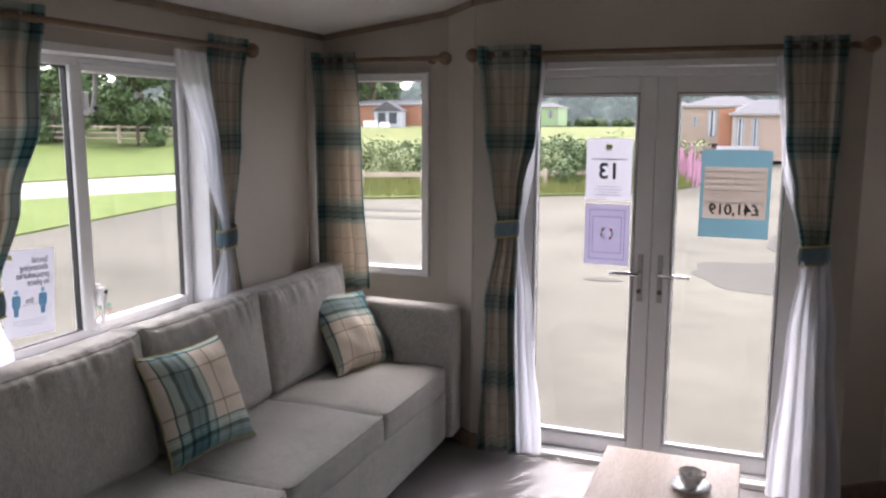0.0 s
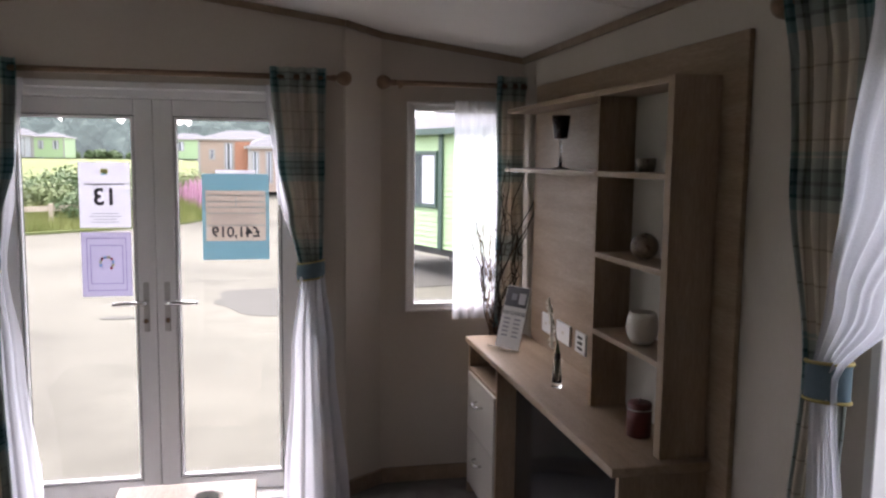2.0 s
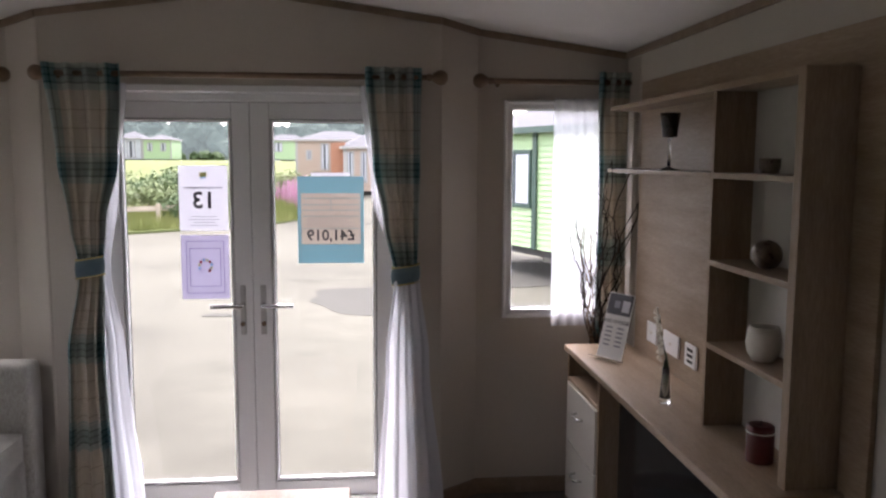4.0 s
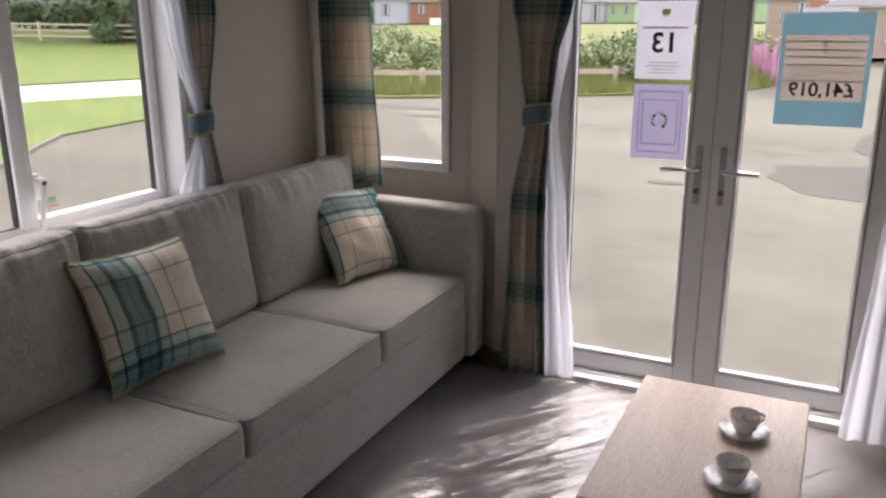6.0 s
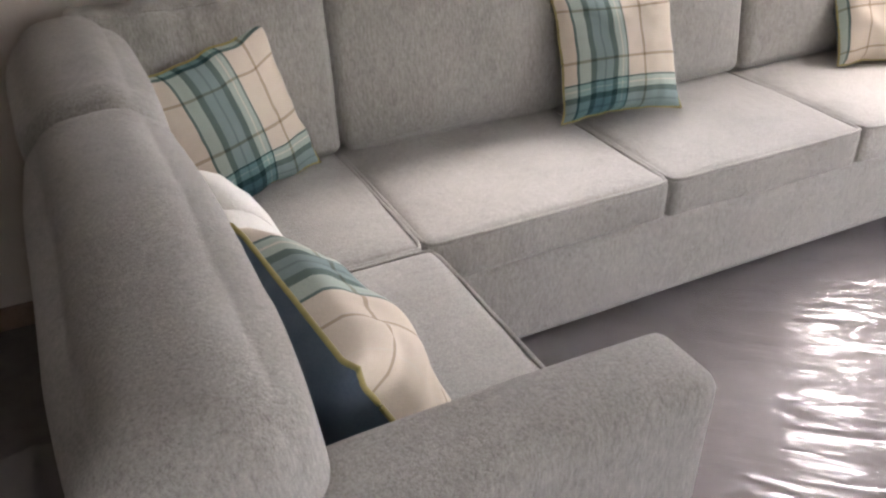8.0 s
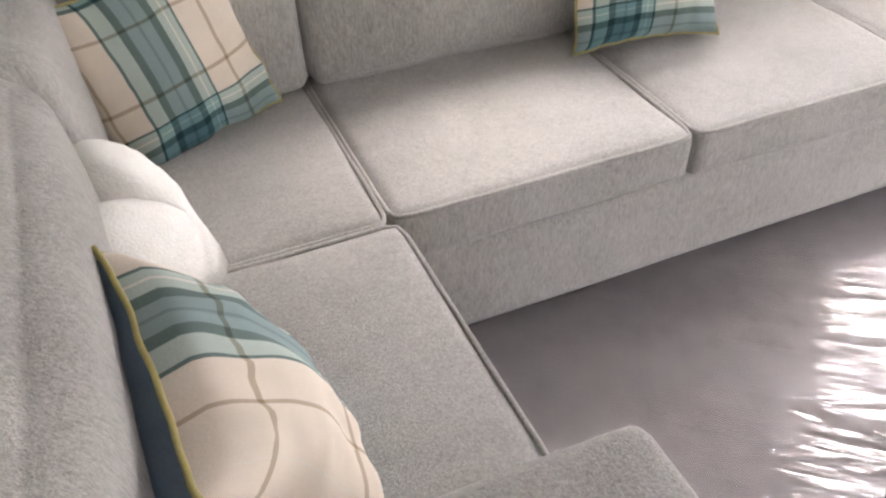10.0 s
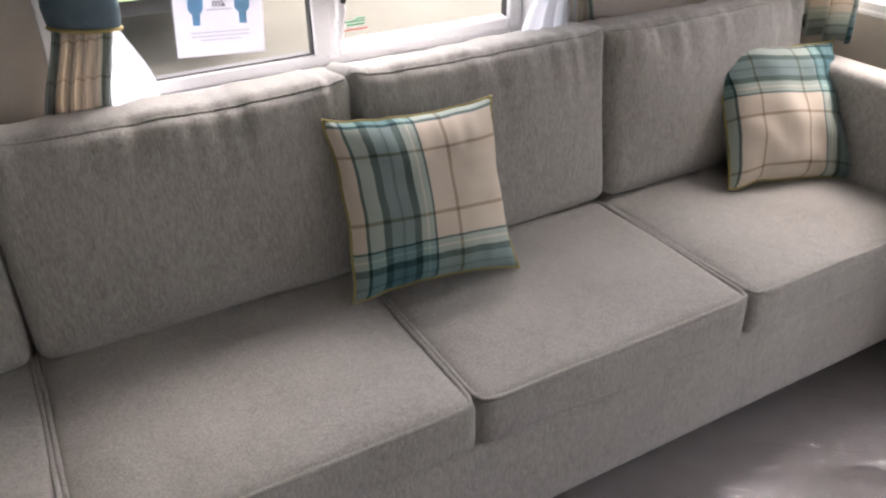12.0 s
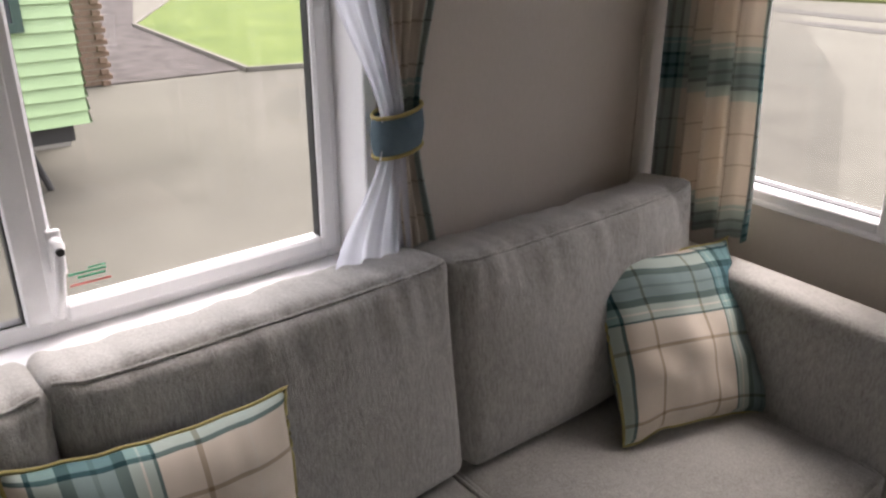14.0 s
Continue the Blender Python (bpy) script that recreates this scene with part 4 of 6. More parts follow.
def tieback(root, put, u0, u1, z, h=0.078, deep=0.036):
    """A slate blue band with gold edging round the gathered cloth."""
    inv = root.matrix_world.inverted()
    n = 28

    def loop(zz, grow):
        c, w = (u0 + u1) / 2, (u1 - u0) / 2 + grow
        return [put(c + w * math.cos(2 * math.pi * k / n), (deep + grow) * math.sin(2 * math.pi * k / n), zz + 0.009 * math.cos(2 * math.pi * k / n)) for k in range(n)]

    bm = bmesh.new()
    rings = [[bm.verts.new(p) for p in loop(z + h * (t - 0.5), 0.006 * math.sin(math.pi * t))] for t in (0, 0.2, 0.5, 0.8, 1)]
    for p, q in zip(rings, rings[1:]):
        for k in range(n):
            bm.faces.new((p[k], p[(k + 1) % n], q[(k + 1) % n], q[k]))
    band = part("tieback", bm, M_TIE, root, "slate blue tieback with gold edging", True)
    band.matrix_parent_inverse = inv
    for t in (-0.5, 0.5):
        part("edging", tube(bmesh.new(), loop(z + h * t, 0.001), 0.0042, 6, None, True), M_GOLD, band, "gold edging", True)


M_TIE = two_tone("tieback_cloth", (0.062, 0.105, 0.13), (0.10, 0.155, 0.185), 40, (0.75, 0.9), (1, 1, 1), 0.2, 400)
M_GOLD = two_tone("gold_braid", (0.30, 0.24, 0.08), (0.42, 0.345, 0.13), 80, (0.6, 0.8))


def rod(label, pts, finials, wall):
    """Curtain pole with ball finials and small brackets."""
    r = empty("curtain_rod", pts[0], 0, label, "curtain rod", "curtain rods")
    inv = r.matrix_world.inverted()

    def add(nm, bm, lab=""):
        part(nm, bm, M_BRONZE, r, lab, True).matrix_parent_inverse = inv

    add("pole", tube(bmesh.new(), pts, 0.0125, 14))
    a, b = Vector(pts[0]), Vector(pts[-1])
    d = (b - a).normalized()
    for which in finials:
        p, s = (a, -1) if which == 0 else (b, 1)
        bm = lathe([(0, -0.035), (0.014, -0.035), (0.016, -0.02), (0.012, -0.012), (0.02, -0.006), (0.031, 0.012), (0.034, 0.026), (0.030, 0.042), (0.018, 0.055), (0, 0.058)], 22)
        bmesh.ops.transform(bm, matrix=Matrix.Translation(p) @ (d * s).to_track_quat("Z", "Y").to_matrix().to_4x4(), verts=bm.verts)
        add("finial", bm, "turned ball finial")
        q = p + d * (-s) * 0.06
        add("bracket", tube(bmesh.new(), [q + Vector(wall) * 0.9, q + Vector(wall) * 0.5 - Vector((0, 0, 0.018)), q - Vector((0, 0, 0.016))], 0.006, 8))
    return r


rod("bronze curtain pole with ball finials over the doors", [(-0.815, -0.20, 1.985), (0.825, -0.20, 1.985)], (0, 1), (0, 0.08, 0))
rod("bronze curtain pole over the narrow window", [(-1.74, -0.10, 1.985), (-1.045, -0.10, 1.985)], (1,), (0, 0.12, 0))
rod("bronze curtain pole over the narrow window", [(1.065, -0.09, 1.985), (1.74, -0.09, 1.985)], (0,), (0, 0.11, 0))
rod("bronze curtain pole over the sofa window", [(-1.69, -2.36, 1.985), (-1.69, -0.79, 1.985)], (0, 1), (-0.08, 0, 0))
rod("bronze curtain pole over the side window", [(1.67, -2.23, 1.985), (1.67, -3.3, 1.985)], (0, 1), (0.09, 0, 0))


def front(y):
    return lambda u, d, z: (u, y - d, z)


def left(x):
    return lambda u, d, z: (x + d, u, z)


PLAID_L = "teal and cream plaid curtain tied back with blue band"
VOILE_L = "white voile curtain gathered at the tieback"
dl = curtain("plaid_curtain", M_PLAID, [(2.025, -0.805, -0.50, 0.9), (1.62, -0.772, -0.525, 0.9), (1.35, -0.738, -0.585, 0.8), (1.165, -0.708, -0.604, 0.6), (0.78, -0.772, -0.616, 0.9), (0.03, -0.796, -0.597, 1.0)], front(-0.205), 4, 0.95, 0.04, 1, PLAID_L)
tieback(dl, front(-0.205), -0.714, -0.60, 1.167)
curtain("voile_curtain", M_SHEER, [(1.95, -0.70, -0.49, 0.6), (1.5, -0.69, -0.54, 0.8), (1.15, -0.655, -0.585, 0.6), (0.75, -0.66, -0.535, 0.8), (0.03, -0.67, -0.475, 1.0)], front(-0.165), 3, 0.8, 0.014, 2, VOILE_L, False)
dr = curtain("plaid_curtain", M_PLAID, [(2.025, 0.523, 0.767, 0.9), (1.62, 0.555, 0.762, 0.9), (1.36, 0.60, 0.755, 0.8), (1.125, 0.645, 0.748, 0.6), (0.75, 0.69, 0.785, 0.8), (0.06, 0.70, 0.83, 0.9)], front(-0.20), 4, 0.95, 0.036, 3, PLAID_L)
tieback(dr, front(-0.205), 0.636, 0.756, 1.122)
curtain("voile_curtain", M_SHEER, [(1.95, 0.50, 0.66, 0.6), (1.5, 0.545, 0.68, 0.7), (1.13, 0.645, 0.757, 0.9), (0.75, 0.605, 0.80, 1.0), (0.035, 0.565, 0.868, 1.2)], lambda u, d, z: (u, (-0.155 if z > 1.18 else -0.24 if z < 1.08 else -0.24 + 0.085 * (z - 1.08) / 0.10) - d, z), 4, 1.1, 0.011, 4, VOILE_L, False)
curtain("plaid_curtain", M_PLAID, [(2.03, -1.75, -1.52, 1.0), (1.4, -1.745, -1.495, 1.0), (0.785, -1.745, -1.46, 1.1)], front(-0.085), 4, 0.85, 0.046, 5, "teal and cream plaid curtain hanging straight by the corner")
curtain("plaid_curtain", M_PLAID, [(2.03, 1.59, 1.735, 1.0), (1.4, 1.60, 1.735, 1.0), (0.80, 1.60, 1.735, 1.1)], front(-0.085), 3, 0.7, 0.03, 6, "teal and cream plaid curtain hanging straight beside the shelving")
curtain("voile_curtain", M_SHEER_THIN, [(1.915, 1.40, 1.65, 0.8), (1.4, 1.40, 1.66, 1.0), (0.84, 1.40, 1.66, 1.0)], front(-0.02), 5, 0.9, 0.012, 7, "white voile curtain panel across the narrow window", False)
LEVELS_R = [(2.03, 0.55, 0.81, 0.8), (1.6, 0.585, 0.77, 0.9), (1.165, 0.625, 0.70, 0.7), (0.86, 0.64, 0.745, 0.9), (0.50, 0.63, 0.77, 1.0)]
LEVELS_L = [(2.03, 0.27, 0.66, 0.8), (1.68, 0.30, 0.66, 0.9), (1.42, 0.40, 0.65, 0.9), (1.12, 0.51, 0.62, 0.7), (0.88, 0.55, 0.68, 0.9), (0.50, 0.55, 0.72, 1.0)]
VOILE_R = [(1.95, 0.34, 0.56, 0.6), (1.5, 0.50, 0.625, 0.8), (1.165, 0.608, 0.66, 0.6), (0.90, 0.485, 0.67, 0.9), (0.60, 0.44, 0.68, 1.0)]
VOILE_LL = [(1.95, 0.30, 0.55, 0.6), (1.5, 0.42, 0.58, 0.8), (1.12, 0.51, 0.58, 0.6), (0.92, 0.44, 0.58, 0.9), (0.60, 0.40, 0.58, 1.0)]
for s, nm, lv, vo, tie, tz, vx in ((1, 8, LEVELS_R, VOILE_R, (0.602, 0.705), 1.168, -1.695), (-1, 9, LEVELS_L, VOILE_LL, (0.495, 0.63), 1.12, -1.735)):
    def lw(x, s=s):
        return lambda u, d, z: (x + d, LMULL + s * u, z)
    c = curtain("plaid_curtain", M_PLAID, lv, lw(-1.715), 5, 0.95, 0.026, nm, PLAID_L)
    tieback(c, lw(-1.708), *tie, tz)
    curtain("voile_curtain", M_SHEER, vo, lw(vx), 4, 0.9, 0.012, nm + 4, VOILE_L, False)
def rput(x):
    return lambda u, d, z: (x - d, u, z)
c = curtain("plaid_curtain", M_PLAID, [(2.03, -2.22, -2.49, 0.8), (1.6, -2.26, -2.48, 0.9), (1.18, -2.345, -2.47, 0.7), (0.8, -2.32, -2.45, 0.9), (0.05, -2.28, -2.45, 1.0)], rput(1.675), 5, 0.95, 0.026, 21, PLAID_L)
tieback(c, rput(1.672), -2.355, -2.485, 1.17, 0.082, 0.03)
curtain("voile_curtain", M_SHEER, [(1.95, -2.51, -3.05, 0.7), (1.6, -2.46, -2.85, 0.8), (1.35, -2.43, -2.62, 0.8), (1.18, -2.40, -2.475, 0.5), (0.8, -2.41, -2.53, 0.8), (0.04, -2.40, -2.58, 0.9)], lambda u, d, z: (1.650 - d, u, z), 6, 0.9, 0.012, 22, VOILE_L, False)


# ---- notices on the glass ----
def paper(name, color, see=0.5):
    m = Mat(name, color, 0.8, 0, 0.2)
    v = m.coords((1, 1, 1))
    m.color(m.ramp(m.noise(v, 18, 3), [(0.3, tuple(c * 0.94 for c in color)), (0.7, color)]))
    tl = m.node("ShaderNodeBsdfTranslucent", Color=(*color, 1))
    mx = m.node("ShaderNodeMixShader")
    mx.inputs[0].default_value = see
    m.link(m.b.outputs[0], mx.inputs[1])
    m.link(tl.outputs[0], mx.inputs[2])
    m.link(mx.outputs[0], m.out.inputs[0])
    return m.m


P_WHITE, P_LILAC, P_TEAL, P_PEACH = paper("white_paper", (0.74, 0.74, 0.78)), paper("lilac_paper", (0.58, 0.56, 0.665)), paper("teal_paper", (0.30, 0.43, 0.47), 0.6), paper("peach_paper", (0.60, 0.555, 0.515))
P_INK, P_GREY, P_LBLUE, P_YEL = paper("dark_ink", (0.16, 0.16, 0.18), 0.3), paper("grey_ink", (0.40, 0.40, 0.46), 0.3), paper("light_blue_ink", (0.32, 0.60, 0.78)), paper("yellow_ink", (0.68, 0.68, 0.35))
P_LINE = paper("pale_teal_ink", (0.44, 0.51, 0.53))
P_GREEN, P_RED, P_VIOLET = paper("green_ink", (0.10, 0.42, 0.28)), paper("red_ink", (0.55, 0.10, 0.10)), paper("violet_ink", (0.28, 0.24, 0.46))


def letters(text, size, mat, parent, m, name="lettering"):
    """Words as flat mesh under a notice."""
    cu = bpy.data.curves.new(name, "FONT")
    cu.body, cu.size, cu.align_x, cu.align_y = text, size, "CENTER", "CENTER"
    cu.extrude, cu.offset = 0.0002, size * 0.022
    tmp = bpy.data.objects.new(name, cu)
    scene.collection.objects.link(tmp)
    bpy.context.view_layer.update()
    me = bpy.data.meshes.new_from_object(tmp.evaluated_get(bpy.context.evaluated_depsgraph_get()))
    bpy.data.objects.remove(tmp)
    ob = new(name, me)
    me.materials.clear()
    me.materials.append(mat)
    ob.parent = parent
    ob.matrix_local = m
    return ob


def sheet(name, w, h, mat, label, at, rz, tilt=0):
    """A thin sheet whose printed face looks along +y of its own axes (away from the room): seen from behind, the print is mirrored."""
    n = empty(name, at, 0, label, "notice")
    n.matrix_world = Matrix.Translation(at) @ Matrix.Rotation(radians(rz), 4, "Z") @ Matrix.Rotation(radians(tilt), 4, "Y")
    part("paper", boxes(((-w / 2, -0.0003, -h / 2), (w / 2, 0.0003, h / 2))), mat, n)
    return n


FLIP = Matrix.Rotation(radians(90), 4, "X") @ Matrix.Diagonal((-1, 1, 1, 1))


def print_bar(parent, mat, u0, u1, v0, v1, lift=0.0012, name="print"):
    part(name, boxes(((u0, -lift - 0.0003, v0), (u1, -lift, v1))), mat, parent)


def words(parent, text, size, u, v, mat=None):
    letters(text, size, mat or P_INK, parent, Matrix.Translation((u, -0.0018, v)) @ FLIP)


n = sheet("price_number_notice", 0.218, 0.295, P_WHITE, "white paper notice with number 13 on the door glass", (-0.211, -0.012, 1.452), 0)
words(n, "13", 0.105, 0, -0.012, P_INK)
print_bar(n, P_YEL, -0.016, 0.016, 0.098, 0.118)
print_bar(n, P_LBLUE, -0.012, 0.012, 0.091, 0.0975)
print_bar(n, P_GREY, -0.085, 0.085, 0.045, 0.051)
for k, w in enumerate((0.07, 0.085, 0.06, 0.075)):
    print_bar(n, P_GREY, -w * 0.8, w * 0.8, -0.085 - k * 0.013, -0.082 - k * 0.013)
n = sheet("certificate_notice", 0.215, 0.295, P_LILAC, "lilac paper certificate taped to the door glass", (-0.211, -0.012, 1.137), 0)
for a in ((-0.085, 0.085, 0.118, 0.121), (-0.085, 0.085, -0.121, -0.118), (-0.085, -0.082, -0.118, 0.118), (0.082, 0.085, -0.118, 0.118), (-0.07, 0.07, 0.085, 0.088), (-0.07, 0.07, -0.09, -0.087), (-0.07, -0.067, -0.087, 0.085), (0.067, 0.07, -0.087, 0.085)):
    print_bar(n, P_VIOLET, *a)
for k in range(10):
    t = radians(-50 + k * 31)
    part("emblem_segment", boxes(((0.028 * math.cos(t) - 0.005, -0.0018, 0.005 + 0.028 * math.sin(t) - 0.006), (0.028 * math.cos(t) + 0.005, -0.0014, 0.005 + 0.028 * math.sin(t) + 0.006)), bevel=0), (P_RED, P_YEL, P_LBLUE)[k % 3] if k < 9 else P_LILAC, n)
n = sheet("price_notice", 0.270, 0.234, P_PEACH, "teal price notice reading £41,019 on the door glass", (0.361, -0.012, 1.357), 0)
for a in ((-0.151, 0.151, 0.1175, 0.195), (-0.151, 0.151, -0.206, -0.1175), (-0.151, -0.1355, -0.1174, 0.1174), (0.1355, 0.151, -0.1174, 0.1174)):
    print_bar(n, P_TEAL, *a)
for z in (0.095, 0.065, 0.04, 0.012, -0.045):
    print_bar(n, P_LINE, -0.13, 0.13, z - 0.0025, z + 0.0025)
print_bar(n, P_LINE, -0.002, 0.002, 0.04, 0.095)
for k in range(5):
    print_bar(n, P_GREY, -0.11, 0.10 - 0.03 * (k % 2), 0.001 - k * 0.009, 0.0025 - k * 0.009)
print_bar(n, P_WHITE, -0.09, 0.09, 0.196, 0.212)
words(n, "£41,019", 0.068, 0, -0.078, P_INK)
n = sheet("door_sticker", 0.045, 0.055, P_LILAC, "small faded sticker low on the door glass", (-0.545, -0.012, 0.19), 0)
print_bar(n, P_GREY, -0.015, 0.015, -0.01, 0.004)
n = sheet("distancing_notice", 0.212, 0.302, P_WHITE, "white social distancing notice taped inside the window", (XL - 0.12 + 0.013, -1.870, 1.083), 90, 4)
for k, t in enumerate(("Social", "distancing", "procedures", "in place")):
    words(n, t, 0.030, (0.045, 0.02, 0.014, 0.036)[k], 0.112 - k * 0.026, P_GREY)
words(n, "2m", 0.026, 0.0, -0.028, P_INK)
print_bar(n, P_GREY, -0.03, 0.03, -0.044, -0.042)
for u in (-0.055, 0.055):
    body = bmesh.new()
    box(body, (u - 0.014, -0.0016, -0.05), (u + 0.014, -0.0012, -0.006), 0)
    box(body, (u - 0.009, -0.0016, -0.078), (u + 0.009, -0.0012, -0.0505), 0)
    box(body, (u - 0.018, -0.0015, -0.044), (u - 0.0142, -0.0012, -0.010), 0)
    box(body, (u + 0.0142, -0.0015, -0.044), (u + 0.018, -0.0012, -0.010), 0)
    lo = bmesh.ops.create_circle(body, cap_ends=True, radius=0.0085, segments=20, matrix=Matrix.Translation((u, -0.0014, 0.006)) @ Matrix.Rotation(radians(90), 4, "X"))
    part("pictogram", body, P_LBLUE, n, "light blue pictogram")
for k in range(3):
    print_bar(n, P_GREY, -0.07 + 0.02 * (k == 2), 0.07 - 0.02 * (k == 2), -0.096 - k * 0.009, -0.0945 - k * 0.009)
print_bar(n, P_YEL, -0.09, -0.07, 0.118, 0.134)
n = sheet("window_sticker", 0.08, 0.035, P_GREEN, "green and red lettering sticker on the window glass", (XL - 0.12 + 0.012, -1.53, 0.957), 90)
me = mesh_of("paper", boxes(((-0.035, -0.0003, 0.004), (0.03, 0.0003, 0.008)), ((-0.02, -0.0003, -0.004), (0.028, 0.0003, 0.0)), ((0.0, -0.0003, 0.011), (0.03, 0.0003, 0.014))))
me.materials.append(P_GREEN)
n.children[0].data = me
print_bar(n, P_RED, -0.035, 0.035, -0.016, -0.013)

# ---- things on the media unit ----
M_SMOKE = Mat("smoked_glass", (0.03, 0.028, 0.028), 0.08)
M_SMOKE.b.inputs["Transmission Weight"].default_value = 0.35
M_SMOKE = M_SMOKE.m
M_CLEAR = Mat("clear_glass", (0.92, 0.94, 0.93), 0.02)
M_CLEAR.b.inputs["Transmission Weight"].default_value = 0.95
M_CLEAR = M_CLEAR.m
M_STONE = two_tone("mottled_bronze_ball", (0.10, 0.075, 0.06), (0.26, 0.21, 0.17), 30, (0.2, 0.4), (1, 1, 1), 0.2, 90, 0.002, 0.4)
M_CERAMIC = two_tone("cream_ceramic", (0.62, 0.58, 0.52), (0.70, 0.66, 0.60), 14, (0.35, 0.5), (1, 1, 1), 0.15, 60)
M_WAX = two_tone("dark_red_wax", (0.07, 0.008, 0.008), (0.11, 0.014, 0.013), 18, (0.35, 0.5))
M_TWIG = two_tone("dark_willow_bark", (0.018, 0.012, 0.01), (0.045, 0.03, 0.022), 60, (0.7, 0.9), (1, 1, 1), 0.4, 200)
M_CANE = two_tone("brown_willow_stem", (0.11, 0.065, 0.035), (0.19, 0.12, 0.07), 40, (0.6, 0.8), (1, 1, 1), 0.3, 150)
M_PETAL = two_tone("cream_petal", (0.66, 0.62, 0.52), (0.76, 0.73, 0.64), 60, (0.6, 0.8))
M_LEAF = two_tone("dark_green_leaf", (0.03, 0.055, 0.02), (0.06, 0.10, 0.035), 40, (0.4, 0.6))

g = empty("candle_holder", (1.67, -0.77, 1.595), 0, "stemmed candle holder with smoked glass cup on the shelf", "candle holder")
part("stem", lathe([(0, 0), (0.034, 0), (0.034, 0.004), (0.007, 0.012), (0.0055, 0.115), (0.012, 0.122), (0, 0.122)], 24), M_CLEAR, g, "clear glass stem", True)
part("cup", lathe([(0, 0.122), (0.028, 0.124), (0.038, 0.215), (0.035, 0.215), (0.026, 0.13), (0, 0.13)], 28), M_SMOKE, g, "smoked glass cup", True)
t = empty("small_dish", (1.66, -1.56, 1.595), 0, "small dark dish on the upper shelf", "dish")
part("bowl", lathe([(0, 0.002), (0.024, 0.002), (0.030, 0.02), (0.030, 0.044), (0.027, 0.044), (0.023, 0.012), (0, 0.008)], 26), M_STONE, t, "", True)
b = solid("decorative_ball", lathe([(0, -0.043)] + [(0.043 * math.cos(radians(a)), 0.043 * math.sin(radians(a))) for a in range(-80, 81, 10)] + [(0, 0.043)], 30), M_STONE, "mottled brown decorative ball on the shelf", "ornament", "", True)
b.matrix_world = pose(1.665, -1.56, 1.322 + 0.043)
p = solid("ceramic_pot", lathe([(0, 0), (0.031, 0), (0.045, 0.022), (0.050, 0.052), (0.046, 0.082), (0.040, 0.100), (0.036, 0.099), (0.041, 0.08), (0.044, 0.05), (0.027, 0.01), (0, 0.008)], 32), M_CERAMIC, "round cream ceramic pot on the shelf", "pot", "", True)
p.matrix_world = pose(1.665, -1.565, 1.058)
c = empty("red_candle", (1.635, -1.63, UZ), 0, "dark red pillar candle standing on the worktop", "candle")
part("wax", lathe([(0, 0), (0.036, 0), (0.038, 0.004), (0.038, 0.104), (0.034, 0.108), (0.012, 0.104), (0, 0.102)], 30), M_WAX, c, "", True)
part("wick", tube(bmesh.new(), [(0, 0, 0.10), (0.001, 0.002, 0.112), (0.004, 0.004, 0.118)], 0.0015, 5), M_GASKET, c, "burnt wick")
part("ribbon", tube(bmesh.new(), [(0.0385 * math.cos(k * math.pi / 16), 0.0385 * math.sin(k * math.pi / 16), 0.088) for k in range(32)], 0.002, 5, None, True), M_CERAMIC, c, "cream ribbon")

# leaflet in a clear stand
l = empty("leaflet_stand", (1.56, -0.50, UZ), 0, "clear stand holding a grey and white leaflet", "leaflet")
l.matrix_world = pose(1.555, -0.46, UZ + 0.001, 0, 0, -60)
lean = Matrix.Rotation(radians(-16), 4, "X")
part("stand", boxes(((-0.075, -0.002, 0), (0.075, 0.0, 0.27)), ((-0.075, -0.05, 0), (0.075, 0.0, 0.003))), M_CLEAR, l, "clear acrylic stand").matrix_local = lean
P_LEAF = paper("gloss_leaflet_paper", (0.88, 0.88, 0.88), 0.5)
lf = part("leaflet", boxes(((-0.07, -0.0045, 0.006), (0.07, -0.0035, 0.29))), P_LEAF, l, "printed leaflet")
lf.matrix_local = lean
for a, m in (((-0.066, 0.066, 0.195, 0.286), P_INK), ((-0.03, 0.0, 0.225, 0.255), P_GREY), ((0.015, 0.055, 0.21, 0.26), P_WHITE)):
    k = {0: 0.0052, 1: 0.0058, 2: 0.0058}[(P_INK, P_GREY, P_WHITE).index(m)]
    part("print", boxes(((a[0], -k, a[2]), (a[1], -k + 0.0005, a[3]))), m, lf)
letters("YOU CHOOSE", 0.022, P_INK, lf, Matrix.Translation((0, -0.0054, 0.165)) @ Matrix.Rotation(radians(90), 4, "X"))
for k in range(5):
    for u in (-0.05, 0.012):
        part("print", boxes(((u, -0.0055, 0.135 - k * 0.019), (u + 0.036, -0.005, 0.142 - k * 0.019))), P_GREY, lf)

# single flower in a narrow glass vase
v = empty("bud_vase", (1.57, -1.07, UZ), 0, "narrow glass bud vase with a cream orchid", "vase")
part("glass", lathe([(0, 0), (0.02, 0), (0.021, 0.01), (0.014, 0.09), (0.012, 0.13), (0.0105, 0.13), (0.012, 0.09), (0.017, 0.02), (0, 0.015)], 22), M_CLEAR, v, "clear glass", True)
part("stem", tube(bmesh.new(), [(0, 0, 0.02), (0.004, 0.002, 0.14), (-0.008, 0.03, 0.24), (-0.005, 0.07, 0.30)], 0.0025, 6), M_LEAF, v, "", True)
bm = bmesh.new()
for s in (-1, 1):
    vs = [bm.verts.new((0.012 * math.sin(math.pi * k / 8) * s, 0.0, 0.03 + 0.15 * k / 8)) for k in range(9)]
    ws = [bm.verts.new((0.0, 0.006, 0.03 + 0.15 * k / 8)) for k in range(9)]
    for k in range(8):
        bm.faces.new([x for x in dict.fromkeys((vs[k], vs[k + 1], ws[k + 1], ws[k]))])
